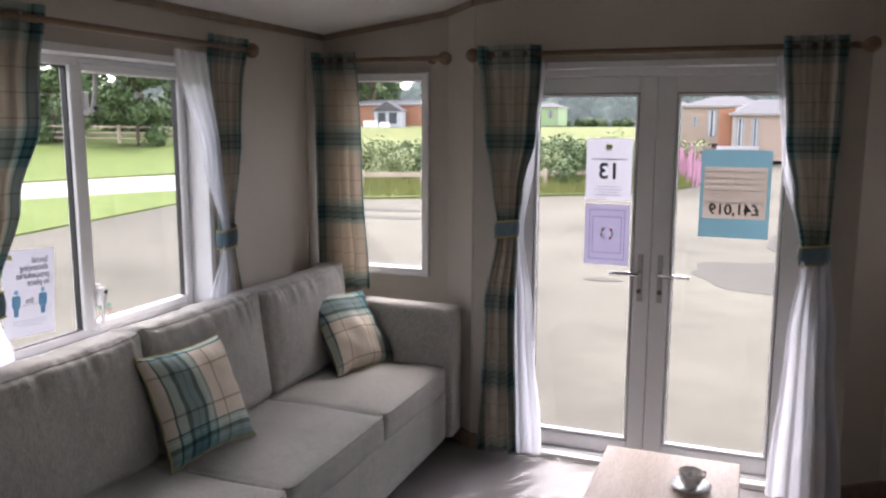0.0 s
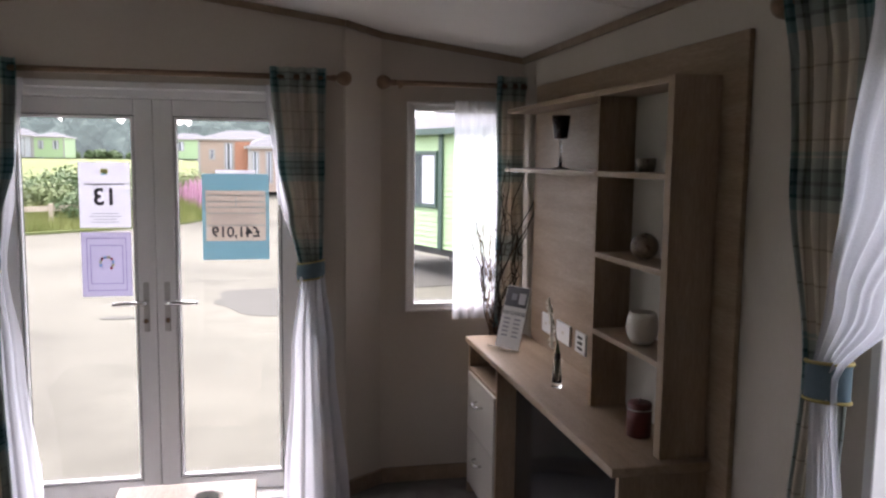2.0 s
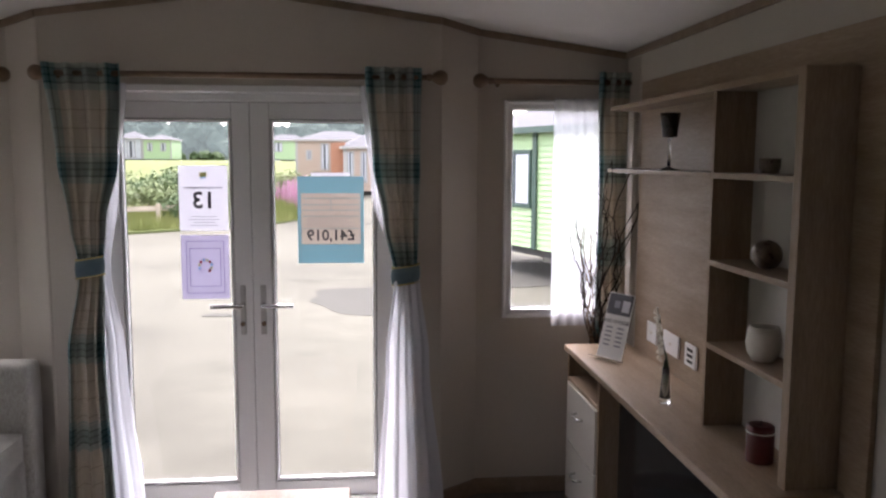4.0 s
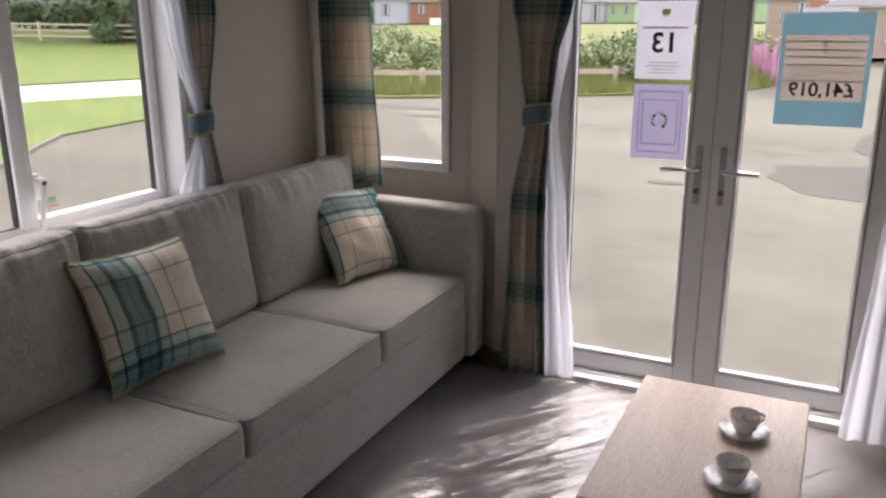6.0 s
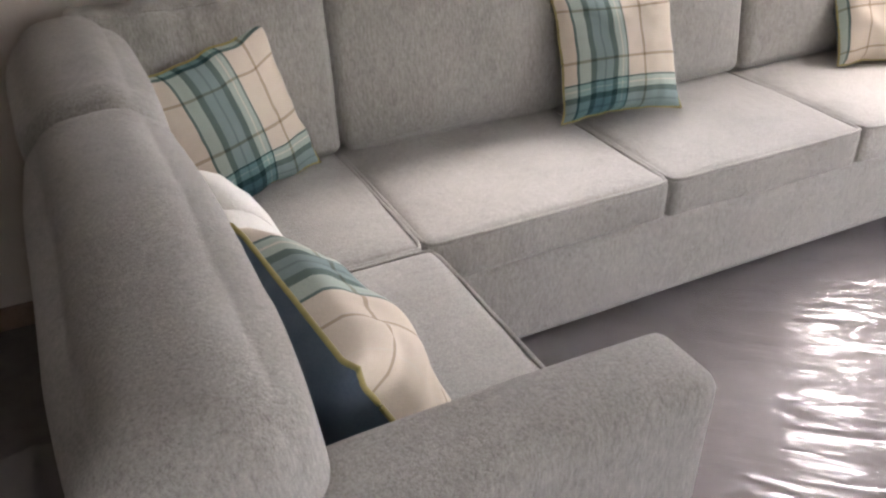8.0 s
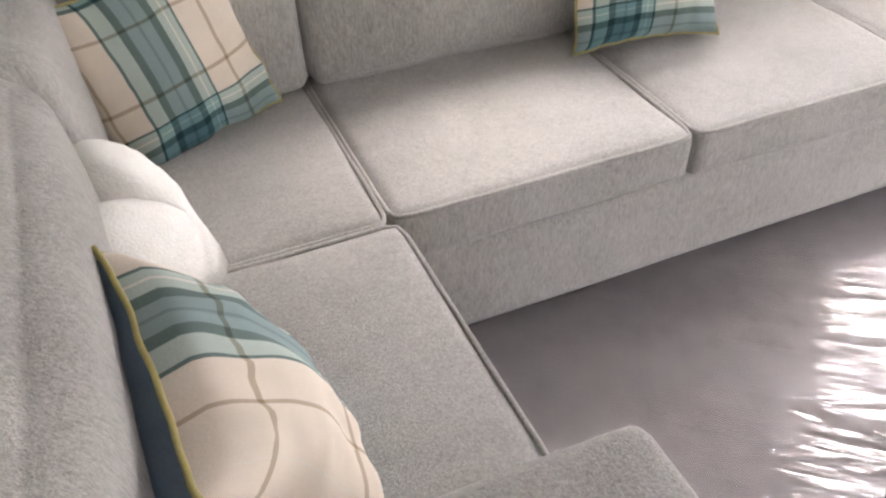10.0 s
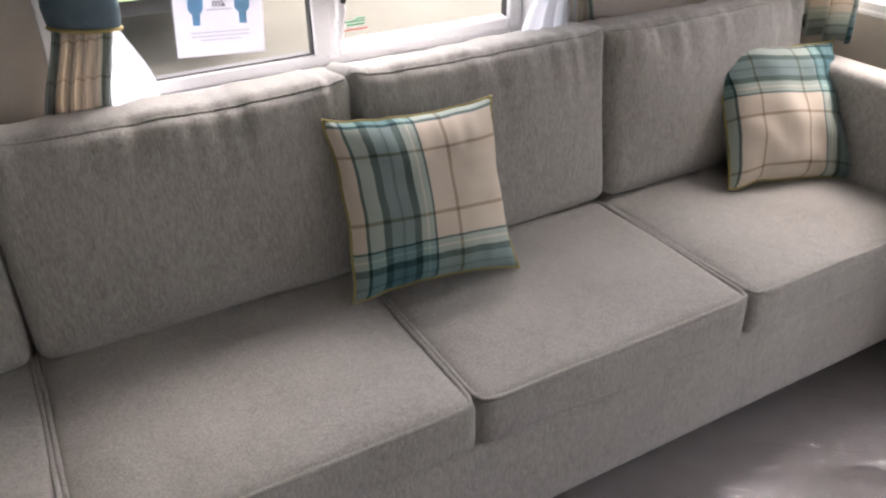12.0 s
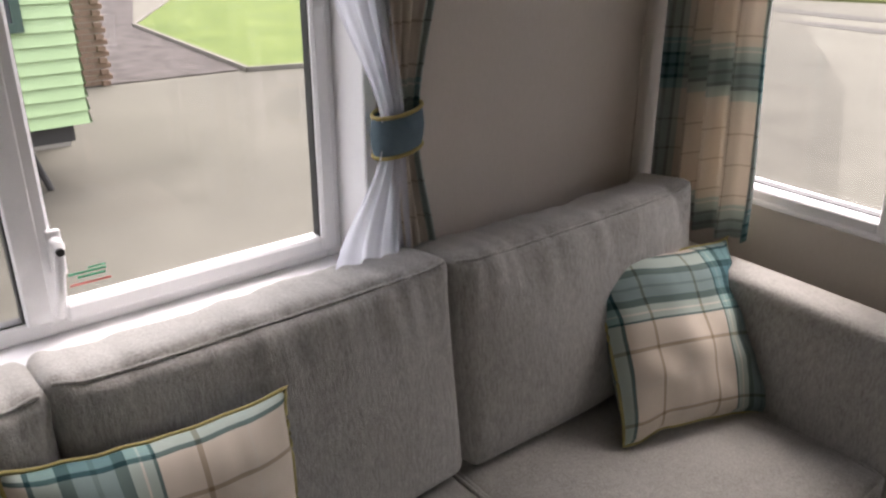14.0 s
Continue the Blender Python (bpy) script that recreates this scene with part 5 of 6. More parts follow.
part("leaf", bm, M_LEAF, v, "dark green leaf", True)
for k, (y, z) in enumerate(((0.02, 0.20), (0.035, 0.24), (0.05, 0.275), (0.068, 0.30), (0.03, 0.17))):
    bm = bmesh.new()
    for a in range(5):
        t = 2 * math.pi * a / 5 + k
        c0 = bm.verts.new((-0.012, y, z))
        p1 = bm.verts.new((-0.018, y + 0.026 * math.cos(t - 0.4), z + 0.026 * math.sin(t - 0.4)))
        p2 = bm.verts.new((-0.012, y + 0.034 * math.cos(t), z + 0.034 * math.sin(t)))
        p3 = bm.verts.new((-0.018, y + 0.026 * math.cos(t + 0.4), z + 0.026 * math.sin(t + 0.4)))
        bm.faces.new((c0, p1, p2, p3))
    part("blossom", bm, M_PETAL, v, "cream blossom", True)

# twisted willow in a tall bundle at the window corner
w = empty("willow_twigs", (1.60, -0.075, 0.0), 0, "bundle of dark twisted willow twigs by the window", "twigs")
rng = random.Random(4)
for k in range(16):
    bm = bmesh.new()
    ang, spread = rng.uniform(0, 2 * math.pi), rng.uniform(0.05, 0.20)
    pts = []
    top = rng.uniform(1.3, 1.62)
    for j in range(26):
        f = j / 25
        z = 0.02 + top * f
        g2 = max(0, f - 0.5) * 2
        wob = 0.022 * math.sin(f * 26 + k) * min(1, f * 1.6)
        pts.append((0.012 * math.cos(ang) + (spread * g2 + wob) * math.cos(ang + 0.6 * math.sin(k)) - 0.03 * g2, max(-0.28, min(0.055, 0.012 * math.sin(ang) + (spread * 1.3 * g2 + wob) * math.sin(ang) - 0.05 * g2)), z))
    tube(bm, pts, 0.0062, 6, 0.0022)
    for b in range(3):
        j0 = rng.randrange(13, 22)
        s0 = Vector(pts[j0])
        d = Vector((rng.uniform(-1, 1), rng.uniform(-1, 0.4), 2.0)).normalized()
        tube(bm, [s0 + d * 0.03 * q + Vector((0.012 * math.sin(q * 2.1 + b), 0.006 * math.cos(q * 2), 0)) for q in range(7)], 0.0026, 5, 0.001)
    part("twig", bm, M_TWIG if k % 5 else M_CANE, w, "", True)
part("holder", lathe([(0, 0.0), (0.05, 0.0), (0.055, 0.02), (0.05, 0.30), (0.046, 0.30), (0.05, 0.03), (0, 0.01)], 24), M_CANE, w, "brown wicker holder", True)

# sockets on the oak panel
for k, (y0, y1, nm) in enumerate(((-0.53, -0.42, 1), (-0.77, -0.61, 2), (-0.94, -0.835, 3))):
    s = empty("wall_socket", (1.741, (y0 + y1) / 2, 0.90), 0, "white wall socket plate on the oak panel", "socket", "sockets on the panel")
    part("plate", boxes(((-0.009, -(y1 - y0) / 2, -0.043), (0.0, (y1 - y0) / 2, 0.043)), bevel=0.003), M_UPVC, s)
    for z in ((-0.022, 0.0, 0.022) if nm == 3 else (0.0,)):
        part("outlet", boxes(((-0.0105, -0.026 if nm == 3 else -0.012, z - 0.006), (-0.0088, 0.026 if nm == 3 else 0.012, z + 0.006)), bevel=0.001), M_GASKET if nm == 3 else M_CERAMIC, s)


# ---- outdoors ----
GZ = -0.70


def rise(x, y):
    """Height of the ground: level yard, then a gentle slope away from it."""
    far = max(0.0, math.hypot(x * 0.8, y) - 27) / 36
    far = min(1.0, far)
    back = min(1.0, max(0.0, (y + 2) / 12))
    return GZ + 2.0 * far * far * (3 - 2 * far) * back


def tarmac(name, k):
    """Worn tarmac: damp patches, broad stains and fine chippings."""
    m = Mat(name, (0.15, 0.15, 0.14), 0.9, 0, 0.03)
    v = m.coords((1, 1, 1))
    a, b, c = m.noise(v, 0.22, 4, 0.6), m.noise(v, 2.2, 4), m.noise(v, 60, 3)
    t = m.math("ADD", m.math("MULTIPLY", a, 0.72), m.math("ADD", m.math("MULTIPLY", b, 0.18), m.math("MULTIPLY", c, 0.1)))
    m.color(m.ramp(t, [(0.30, (0.085 * k, 0.081 * k, 0.069 * k)), (0.45, (0.142 * k, 0.137 * k, 0.115 * k)), (0.62, (0.185 * k, 0.178 * k, 0.149 * k))]))
    m.rough(a, 0.7, 0.98)
    m.bump(c, 0.12, 0.004)
    return m.m


# the second tarmac is the same mix scaled darker
M_TARMAC, M_TARMAC2 = tarmac("weathered_tarmac", 0.68), tarmac("darker_tarmac", 0.55)
M_GRASS = two_tone("lawn_grass", (0.058, 0.086, 0.024), (0.112, 0.145, 0.045), 1.2, (0.9, 1.0), (1, 1, 1), 0.7, 70, 0.02, 0, 0.1)
M_BLADE = two_tone("long_grass_blades", (0.13, 0.16, 0.05), (0.25, 0.26, 0.10), 1.0, (0.8, 0.95), (1, 1, 1), 0.2, 12, 0.01, 0, 0.1)
M_ROUGH = two_tone("rough_grass", (0.08, 0.10, 0.034), (0.145, 0.16, 0.07), 1.0, (0.9, 1.0), (1, 1, 1), 0.7, 40, 0.03, 0, 0.1)
M_CONC = two_tone("pale_concrete", (0.22, 0.21, 0.19), (0.29, 0.28, 0.255), 1.5, (0.8, 0.95), (1, 1, 1), 0.3, 60, 0.002, 0, 0.05)
M_GRAVEL = two_tone("grey_gravel", (0.03, 0.027, 0.025), (0.11, 0.10, 0.093), 4, (0.8, 0.95), (1, 1, 1), 0.9, 34, 0.02, 0, 0.03)
M_FOLI = two_tone("tree_leaves", (0.028, 0.06, 0.018), (0.075, 0.125, 0.035), 1.2, (0.6, 0.8), (1, 1, 1), 0.2, 14)
M_FOLI2 = two_tone("bush_leaves", (0.095, 0.135, 0.05), (0.20, 0.24, 0.10), 2.0, (0.6, 0.8), (1, 1, 1), 0.2, 20)
M_FAR = Mat("distant_wood_haze_glow", (0.03, 0.045, 0.04), 0.95, 0, 0.05)
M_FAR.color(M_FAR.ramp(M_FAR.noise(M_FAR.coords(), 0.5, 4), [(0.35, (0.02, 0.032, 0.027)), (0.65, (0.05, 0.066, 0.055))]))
# distance haze put into the material: a weak emission flattens the wood's shading
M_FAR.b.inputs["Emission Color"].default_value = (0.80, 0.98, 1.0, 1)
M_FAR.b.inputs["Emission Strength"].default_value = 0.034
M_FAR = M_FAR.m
M_BARK = two_tone("tree_bark", (0.07, 0.05, 0.035), (0.14, 0.105, 0.075), 6, (0.85, 0.95), (1, 1, 0.3), 0.6, 30, 0.01)
M_SIDING = two_tone("pale_green_siding", (0.25, 0.37, 0.19), (0.29, 0.41, 0.22), 2, (0.5, 0.65), (1, 1, 1), 0.05)
M_DKGREEN = two_tone("dark_green_trim", (0.018, 0.045, 0.035), (0.03, 0.065, 0.05), 6, (0.4, 0.55))
M_BRICK = two_tone("tan_cladding", (0.27, 0.21, 0.165), (0.34, 0.265, 0.215), 1.4, (0.75, 0.9), (1, 1, 6), 0.3, 8)
M_ORANGE = two_tone("orange_cladding", (0.25, 0.11, 0.065), (0.32, 0.155, 0.095), 1.4, (0.7, 0.9), (1, 1, 6), 0.2, 8)
M_SLATE = two_tone("grey_roof_tile", (0.082, 0.083, 0.09), (0.115, 0.115, 0.124), 1.2, (0.7, 0.85), (1, 6, 6), 0.3, 10, 0.002, 0, 0.04)
M_TIMBER = two_tone("weathered_fence_timber", (0.30, 0.25, 0.19), (0.44, 0.38, 0.30), 3, (0.8, 0.95), (1, 1, 1), 0.4, 30)
M_FLOWER = two_tone("pink_willowherb", (0.36, 0.18, 0.26), (0.48, 0.27, 0.36), 8, (0.7, 0.9))
M_DARKGLASS = two_tone("caravan_window_glass", (0.05, 0.06, 0.07), (0.09, 0.10, 0.11), 3, (0.06, 0.12), (1, 1, 1), 0.0)
M_SOFFIT = two_tone("grey_lodge_trim", (0.24, 0.235, 0.22), (0.31, 0.30, 0.285), 3, (0.6, 0.8))
M_NET = two_tone("net_curtain", (0.36, 0.38, 0.41), (0.46, 0.48, 0.52), 8, (0.7, 0.9))

# one sheet of ground, finer near the yard
bm = bmesh.new()
xs = [-600, -300, -160, -90] + [-60 + 3 * k for k in range(41)] + [90, 160, 300, 600]
ys = [-300, -120, -50] + [-20 + 3 * k for k in range(38)] + [120, 180, 300, 600, 1200]
gv = [[bm.verts.new((x, y, rise(x, y))) for x in xs] for y in ys]
for j in range(len(ys) - 1):
    for i in range(len(xs) - 1):
        bm.faces.new((gv[j][i], gv[j][i + 1], gv[j + 1][i + 1], gv[j + 1][i]))
solid("ground", bm, M_TARMAC, "pale grey tarmac yard with damp patches", "ground", "structure", True)


def patch(name, outline, lift, mat, label, category, step=1.6, depth=0.12):
    """A flat area that follows the ground, with an edge like a kerb."""
    bm = bmesh.new()
    f = bm.faces.new([bm.verts.new((x, y, 0)) for x, y in outline])
    bmesh.ops.triangulate(bm, faces=[f])
    for _ in range(7):
        es = [e for e in bm.edges if e.calc_length() > step * 2.2]
        if not es or len(bm.faces) > 9000:
            break
        bmesh.ops.subdivide_edges(bm, edges=es, cuts=1)
        bmesh.ops.triangulate(bm, faces=bm.faces)
    for v in bm.verts:
        v.co.z = rise(v.co.x, v.co.y) + lift
    rim = bmesh.ops.extrude_edge_only(bm, edges=[e for e in bm.edges if e.is_boundary])
    for v in rim["geom"]:
        if isinstance(v, bmesh.types.BMVert):
            v.co.z -= depth
    return solid(name, bm, mat, label, category, "structure")


patch("road", [(-2.3, -14), (-2.3, 2.5), (-5.5, 9), (-10.8, 17.0), (-15.6, 16.4), (-14.0, 8), (-11.1, 4.4), (-11.4, 1.0), (-11.9, -2), (-11.9, -14)], 0.006, M_TARMAC2, "darker tarmac lane beside the caravan", "road", 2.0, 0.05)
patch("lawn", [(-11.3, 3.2), (-16.6, 3.4), (-20.5, 5.6), (-21.5, 11), (-19.0, 17.5), (-16.3, 22), (-13.5, 20.6), (-15.4, 16), (-13.8, 8), (-11.0, 4.3)], 0.05, M_GRASS, "bright green mown lawn beside the road", "lawn")
patch("path", [(-21.7, 3.0), (-27, 4.0), (-27.6, 15), (-24.5, 23), (-20, 30), (-16.5, 22.2), (-19.2, 17.6), (-21.8, 11)], 0.03, M_CONC, "pale concrete park road between the lawns", "path")
patch("lawn_far", [(-27.8, 0), (-75, -8), (-85, 70), (-30, 48), (-20.5, 30.5), (-24.7, 23.2), (-27.9, 15)], 0.06, M_GRASS, "mown green lawn sloping up to the trees", "lawn", 4)
patch("gravel_bed", [(-11.5, 1.0), (-11.4, 3.1), (-16.5, 3.3), (-21.5, 5.0), (-21.6, -2), (-11.8, -2)], 0.02, M_GRAVEL, "grey gravel bed beside the caravan", "gravel")
patch("verge", [(-15.8, 16.9), (-11.9, 18.3), (-7.0, 21.2), (-4.5, 23.2), (-2.6, 25.3), (-1.9, 27.2), (-1.4, 31), (-1.6, 38), (-4, 60), (-12, 90), (-45, 90), (-30, 48.5), (-20, 30.2), (-16.4, 22.4)], 0.07, M_ROUGH, "rough grass verge at the edge of the tarmac", "grass", 2.5)
M_WET = two_tone("wet_tarmac", (0.066, 0.064, 0.058), (0.088, 0.086, 0.078), 0.8, (0.75, 0.9), (1, 1, 1), 0.1, 60, 0.002, 0, 0.02)
for cx, cy, rx, ry, sd in ((1.25, 9.6, 1.7, 1.5, 3), (-1.65, 8.3, 0.3, 0.12, 5), (2.7, 13.2, 2.2, 2.8, 8), (-9.5, 16.2, 1.6, 0.4, 11), (-8.4, 14.6, 1.3, 0.3, 13)):
    rim = []
    for k in range(40):
        t = 2 * math.pi * k / 40
        w = 1 + 0.3 * noise.noise(Vector((math.cos(t) * 1.6, math.sin(t) * 1.6, sd)))
        rim.append((cx + rx * w * math.cos(t), cy + ry * w * math.sin(t)))
    patch("damp_patch", rim, 0.006 + 0.002 * (sd % 3), M_WET, "dark damp patch on the tarmac", "puddle", 0.5, 0.008)
bm = bmesh.new()
for (xa, ya), (xb, yb) in (((-11.25, 3.15), (-16.6, 3.35)), ((-11.25, 3.15), (-10.95, 4.25)), ((-16.6, 3.38), (-20.4, 5.55)), ((-10.95, 4.25), (-13.75, 8.0))):
    d = Vector((xb - xa, yb - ya, 0)).normalized()
    q = Vector((-d.y, d.x, 0)) * 0.035
    prism(bm, [(xa + q.x, ya + q.y), (xb + q.x, yb + q.y), (xb - q.x, yb - q.y), (xa - q.x, ya - q.y)], GZ - 0.05, GZ + 0.075)
M_EDGE = two_tone("weathered_edging", (0.11, 0.105, 0.09), (0.17, 0.16, 0.14), 3, (0.85, 0.95), (1, 1, 1), 0.3, 50, 0.002, 0, 0.03)
solid("kerb", bm, M_EDGE, "pale concrete edging round the lawn", "kerb", "structure")


def caravan(name, at, turn, length, width, z0, z1, mat, label, roof_h=0.5, windows=(), trims=(), boards=True, base=True, roof_mat=None, category="caravan", trim_mat=None):
    """A clad holiday home: its front face runs along x at y = 0, body behind it (+y). windows: (u0, u1, v0, v1) from its left foot."""
    root = empty(name, at, turn, label, category)
    edge_mat = trim_mat or M_DKGREEN
    bm = bmesh.new()
    box(bm, (0, 0.02, z0), (length, width, z1))
    part("body", bm, mat, root)
    if boards:
        step = 0.105 if boards is True else boards
        bm = bmesh.new()
        z = z0
        while z < z1 - 0.01:
            zt = min(z + step, z1)
            vs = [bm.verts.new(p) for p in ((0, -0.012, z), (length, -0.012, z), (length, 0.015, zt), (0, 0.015, zt), (0, 0.019, z), (length, 0.019, z))]
            bm.faces.new((vs[0], vs[1], vs[2], vs[3]))
            bm.faces.new((vs[0], vs[4], vs[5], vs[1]))
            for xe, s in ((0, -1), (length, 1)):
                ws = [bm.verts.new(p) for p in ((xe + s * 0.025, 0, z), (xe + s * 0.025, width, z), (xe + s * 0.002, width, zt), (xe + s * 0.002, 0, zt), (xe, 0, z), (xe, width, z))]
                bm.faces.new((ws[0], ws[1], ws[2], ws[3]))
                bm.faces.new((ws[0], ws[4], ws[5], ws[1]))
            z = zt
        part("cladding", bm, mat, root, "overlapping horizontal boards")
    bm = bmesh.new()
    o = 0.18
    pts = [(-o, -o, z1 + 0.02), (length + o, -o, z1 + 0.02), (length + o, width + o, z1 + 0.02), (-o, width + o, z1 + 0.02), (min(width / 2, 1.4), width / 2, z1 + roof_h), (length - min(width / 2, 1.4), width / 2, z1 + roof_h)]
    vs = [bm.verts.new(p) for p in pts]
    for f in ((0, 1, 5, 4), (1, 2, 5), (2, 3, 4, 5), (3, 0, 4), (3, 2, 1, 0)):
        bm.faces.new([vs[k] for k in f])
    part("roof", bm, roof_mat or M_SLATE, root, "low grey tiled roof")
    part("fascia", boxes(((-o - 0.01, -o - 0.02, z1 - 0.07), (length + o + 0.01, -o - 0.002, z1 + 0.05)), ((-o - 0.02, -o, z1 - 0.07), (-o - 0.002, width + o, z1 + 0.05)), ((length + o + 0.002, -o, z1 - 0.07), (length + o + 0.02, width + o, z1 + 0.05))), edge_mat, root, "dark fascia and gutter")
    for u in trims:
        part("corner_trim", boxes(((u - 0.07, -0.045, z0 - 0.02), (u + 0.07, -0.013, z1))), edge_mat, root, "dark green trim")
    for u0, u1, v0, v1 in windows:
        w = part("window", boxes(((u0 - 0.07, -0.05, v0 - 0.07), (u1 + 0.07, -0.014, v0)), ((u0 - 0.07, -0.05, v1), (u1 + 0.07, -0.014, v1 + 0.07)), ((u0 - 0.07, -0.05, v0), (u0, -0.014, v1)), ((u1, -0.05, v0), (u1 + 0.07, -0.014, v1))), edge_mat, root, "dark framed window")
        part("pane", boxes(((u0, -0.03, v0), (u1, -0.022, v1))), M_DARKGLASS, w)
        part("net_curtain", boxes(((u0 + 0.03, -0.036, v0 + 0.02), (u0 + (u1 - u0) * 0.3, -0.032, v1 - 0.02)), ((u1 - (u1 - u0) * 0.34, -0.036, v0 + 0.02), (u1 - 0.03, -0.032, v1 - 0.02))), M_NET, w, "white net curtain")
    if base:
        part("chassis", boxes(((0.1, 0.12, z0 - 0.16), (length - 0.1, 0.22, z0)), ((0.1, width - 0.22, z0 - 0.16), (length - 0.1, width - 0.12, z0))), M_GASKET, root, "dark steel chassis")
        for u in (0.5, length * 0.33, length * 0.66, length - 0.5):
            part("leg", tube(bmesh.new(), [(u, 0.25, z0 - 0.02), (u + 0.18, 0.3, 0.0)], 0.03, 8), M_GASKET, root, "splayed steel leg")
            part("support", boxes(((u + 0.3, 1.6, 0.0), (u + 0.7, 2.0, z0))), M_CONC, root, "concrete block stack")
    return root


H0 = 0.60
# right-hand neighbour, seen through the narrow window
ang = math.degrees(math.atan2(-1.54, 0.57))
caravan("static_caravan", (2.75, 14.35, GZ), ang, 9.5, 3.6, H0, H0 + 2.3, M_SIDING, "pale green clad static caravan with dark green trim", 0.75, ((1.35, 2.78, 1.45, 2.45), (5.2, 6.6, 1.5, 2.5)), (0.0, 2.98, 6.4, 9.5))
# left-hand neighbour
caravan("static_caravan", (-7.25, -11.0, GZ), 90, 10.88, 3.6, H0, H0 + 2.3, M_SIDING, "pale green clad static caravan beside the gravel", 0.75, ((9.55, 10.45, 1.42, 2.4), (5.5, 7.2, 1.42, 2.4)), (0.0, 5.0, 9.0))
M_PIER = two_tone("brown_pier_brick", (0.10, 0.065, 0.045), (0.20, 0.135, 0.095), 9, (0.8, 0.95), (1, 1, 1), 0.4, 60)
pier = empty("brick_pier", (-11.7, 1.1, GZ), 0, "brown brick corner pier beyond the caravan", "pier")
part("mortar_core", boxes(((-0.19, -0.19, 0.0), (0.19, 0.19, 2.38))), M_CONC, pier, "pale mortar")
brick = mesh_of("brick", boxes(((-0.0975, -0.05, -0.0325), (0.0975, 0.05, 0.0325)), bevel=0.004))
brick.materials.append(M_PIER)
for row in range(32):
    for side in range(4):
        for k in (-1, 1):
            o = new("brick", brick)
            o.parent = pier
            o.matrix_local = pose(0, 0, 0.04 + row * 0.0745, 0, 0, 90 * side) @ pose(k * 0.1 + (0.052 if row % 2 else -0.052) * 0.9, -0.147, 0)


def far_home(x, y, turn, length, mat, label, z1=2.5, roof_h=0.6, wins=(), roof_mat=None):
    z = rise(x, y)
    return caravan("holiday_lodge", (x, y, z - 0.1), turn, length, 5.0, 0.3, z1, mat, label, roof_h, wins, (0.0, length), 0.3, False, roof_mat, "lodge", M_SOFFIT)


far_home(-3.65, 46, -4, 4.5, M_BRICK, "tan clad holiday lodge with grey roof", 2.45, 0.62, ((0.62, 0.86, 1.3, 1.8), (1.5, 1.9, 0.7, 2.2), (2.15, 2.45, 0.7, 2.2)))
far_home(-0.55, 38, 8, 9.0, M_BRICK, "tan clad holiday lodge behind the verge", 2.55, 0.75, ((0.14, 0.42, 0.8, 2.3), (0.85, 1.1, 0.8, 2.3), (2.5, 3.4, 0.9, 2.3)))
solid("lodge_porch", boxes(((-1.28, 38.6, -0.3), (-0.54, 40.5, 2.45)), bevel=0.01), M_ORANGE, "orange clad porch wall of the lodge", "porch")
far_home(-10.6, 87, 0, 4.5, M_SIDING, "pale green clad caravan in the distance", 2.4, 0.7, ((1.2, 1.9, 1.2, 2.1),))
far_home(-23.6, 87, 0, 2.95, M_SIDING, "pale green clad caravan beyond the bushes", 2.4, 0.6, ((0.5, 0.95, 1.2, 2.0), (1.9, 2.4, 1.2, 2.0)))
far_home(-26.7, 87.5, 0, 2.8, M_NET, "pale blue clad lodge with a gabled front", 2.5, 0.9, ((1.3, 2.1, 0.5, 2.2),))
far_home(-37.3, 60.4, 0, 3.4, M_NET, "pale blue clad caravan in the distance", 2.35, 0.4, ((0.8, 1.5, 1.0, 1.9),))
far_home(-33.6, 60, 0, 7.6, M_ORANGE, "orange clad lodge with a gabled front", 2.1, 0.45, ((0.9, 1.4, 1.1, 1.8), (3.0, 3.5, 1.1, 1.8)))
porch = empty("lodge_gable", (-29.8, 58.4, rise(-29, 58)), 0, "pale blue gabled porch of the orange lodge", "porch")
porch.scale = (0.72, 0.72, 0.72)
bm = bmesh.new()
prism(bm, [(0, 0), (3.4, 0), (3.4, 1.4), (0, 1.4)], -0.1, 2.0)
part("wall", bm, M_NET, porch)
bm = bmesh.new()
vs = [bm.verts.new(p) for p in ((-0.25, -0.2, 1.95), (3.65, -0.2, 1.95), (1.7, -0.2, 3.1), (-0.25, 1.6, 1.95), (3.65, 1.6, 1.95), (1.7, 1.6, 3.1))]
for f in ((0, 1, 2), (5, 4, 3), (0, 2, 5, 3), (2, 1, 4, 5), (1, 0, 3, 4)):
    bm.faces.new([vs[k] for k in f])
part("gable", bm, M_SLATE, porch, "grey gabled roof")
for u in (0.45, 1.9):
    part("window", boxes(((u, -0.04, 0.5), (u + 1.0, -0.01, 1.8))), M_DARKGLASS, porch, "dark window")
solid("veranda_panel", boxes(((-30.3, 57.3, rise(-30, 57) - 0.05), (-29.0, 57.4, rise(-30, 57) + 0.62)), ((-28.8, 57.3, rise(-30, 57) - 0.05), (-27.9, 57.4, rise(-30, 57) + 0.5)), bevel=0.01), M_UPVC, "white veranda panels in front of the lodge", "panel")
far_home(-62, 62, 40, 6, M_UPVC, "white caravan among the trees", 2.6, 0.5, ((1.0, 2.0, 1.2, 2.1),))
far_home(12, 60, 0, 9, M_BRICK, "tan clad lodge at the back of the park", 2.6, 0.9, ((1.0, 2.0, 1.2, 2.1),))


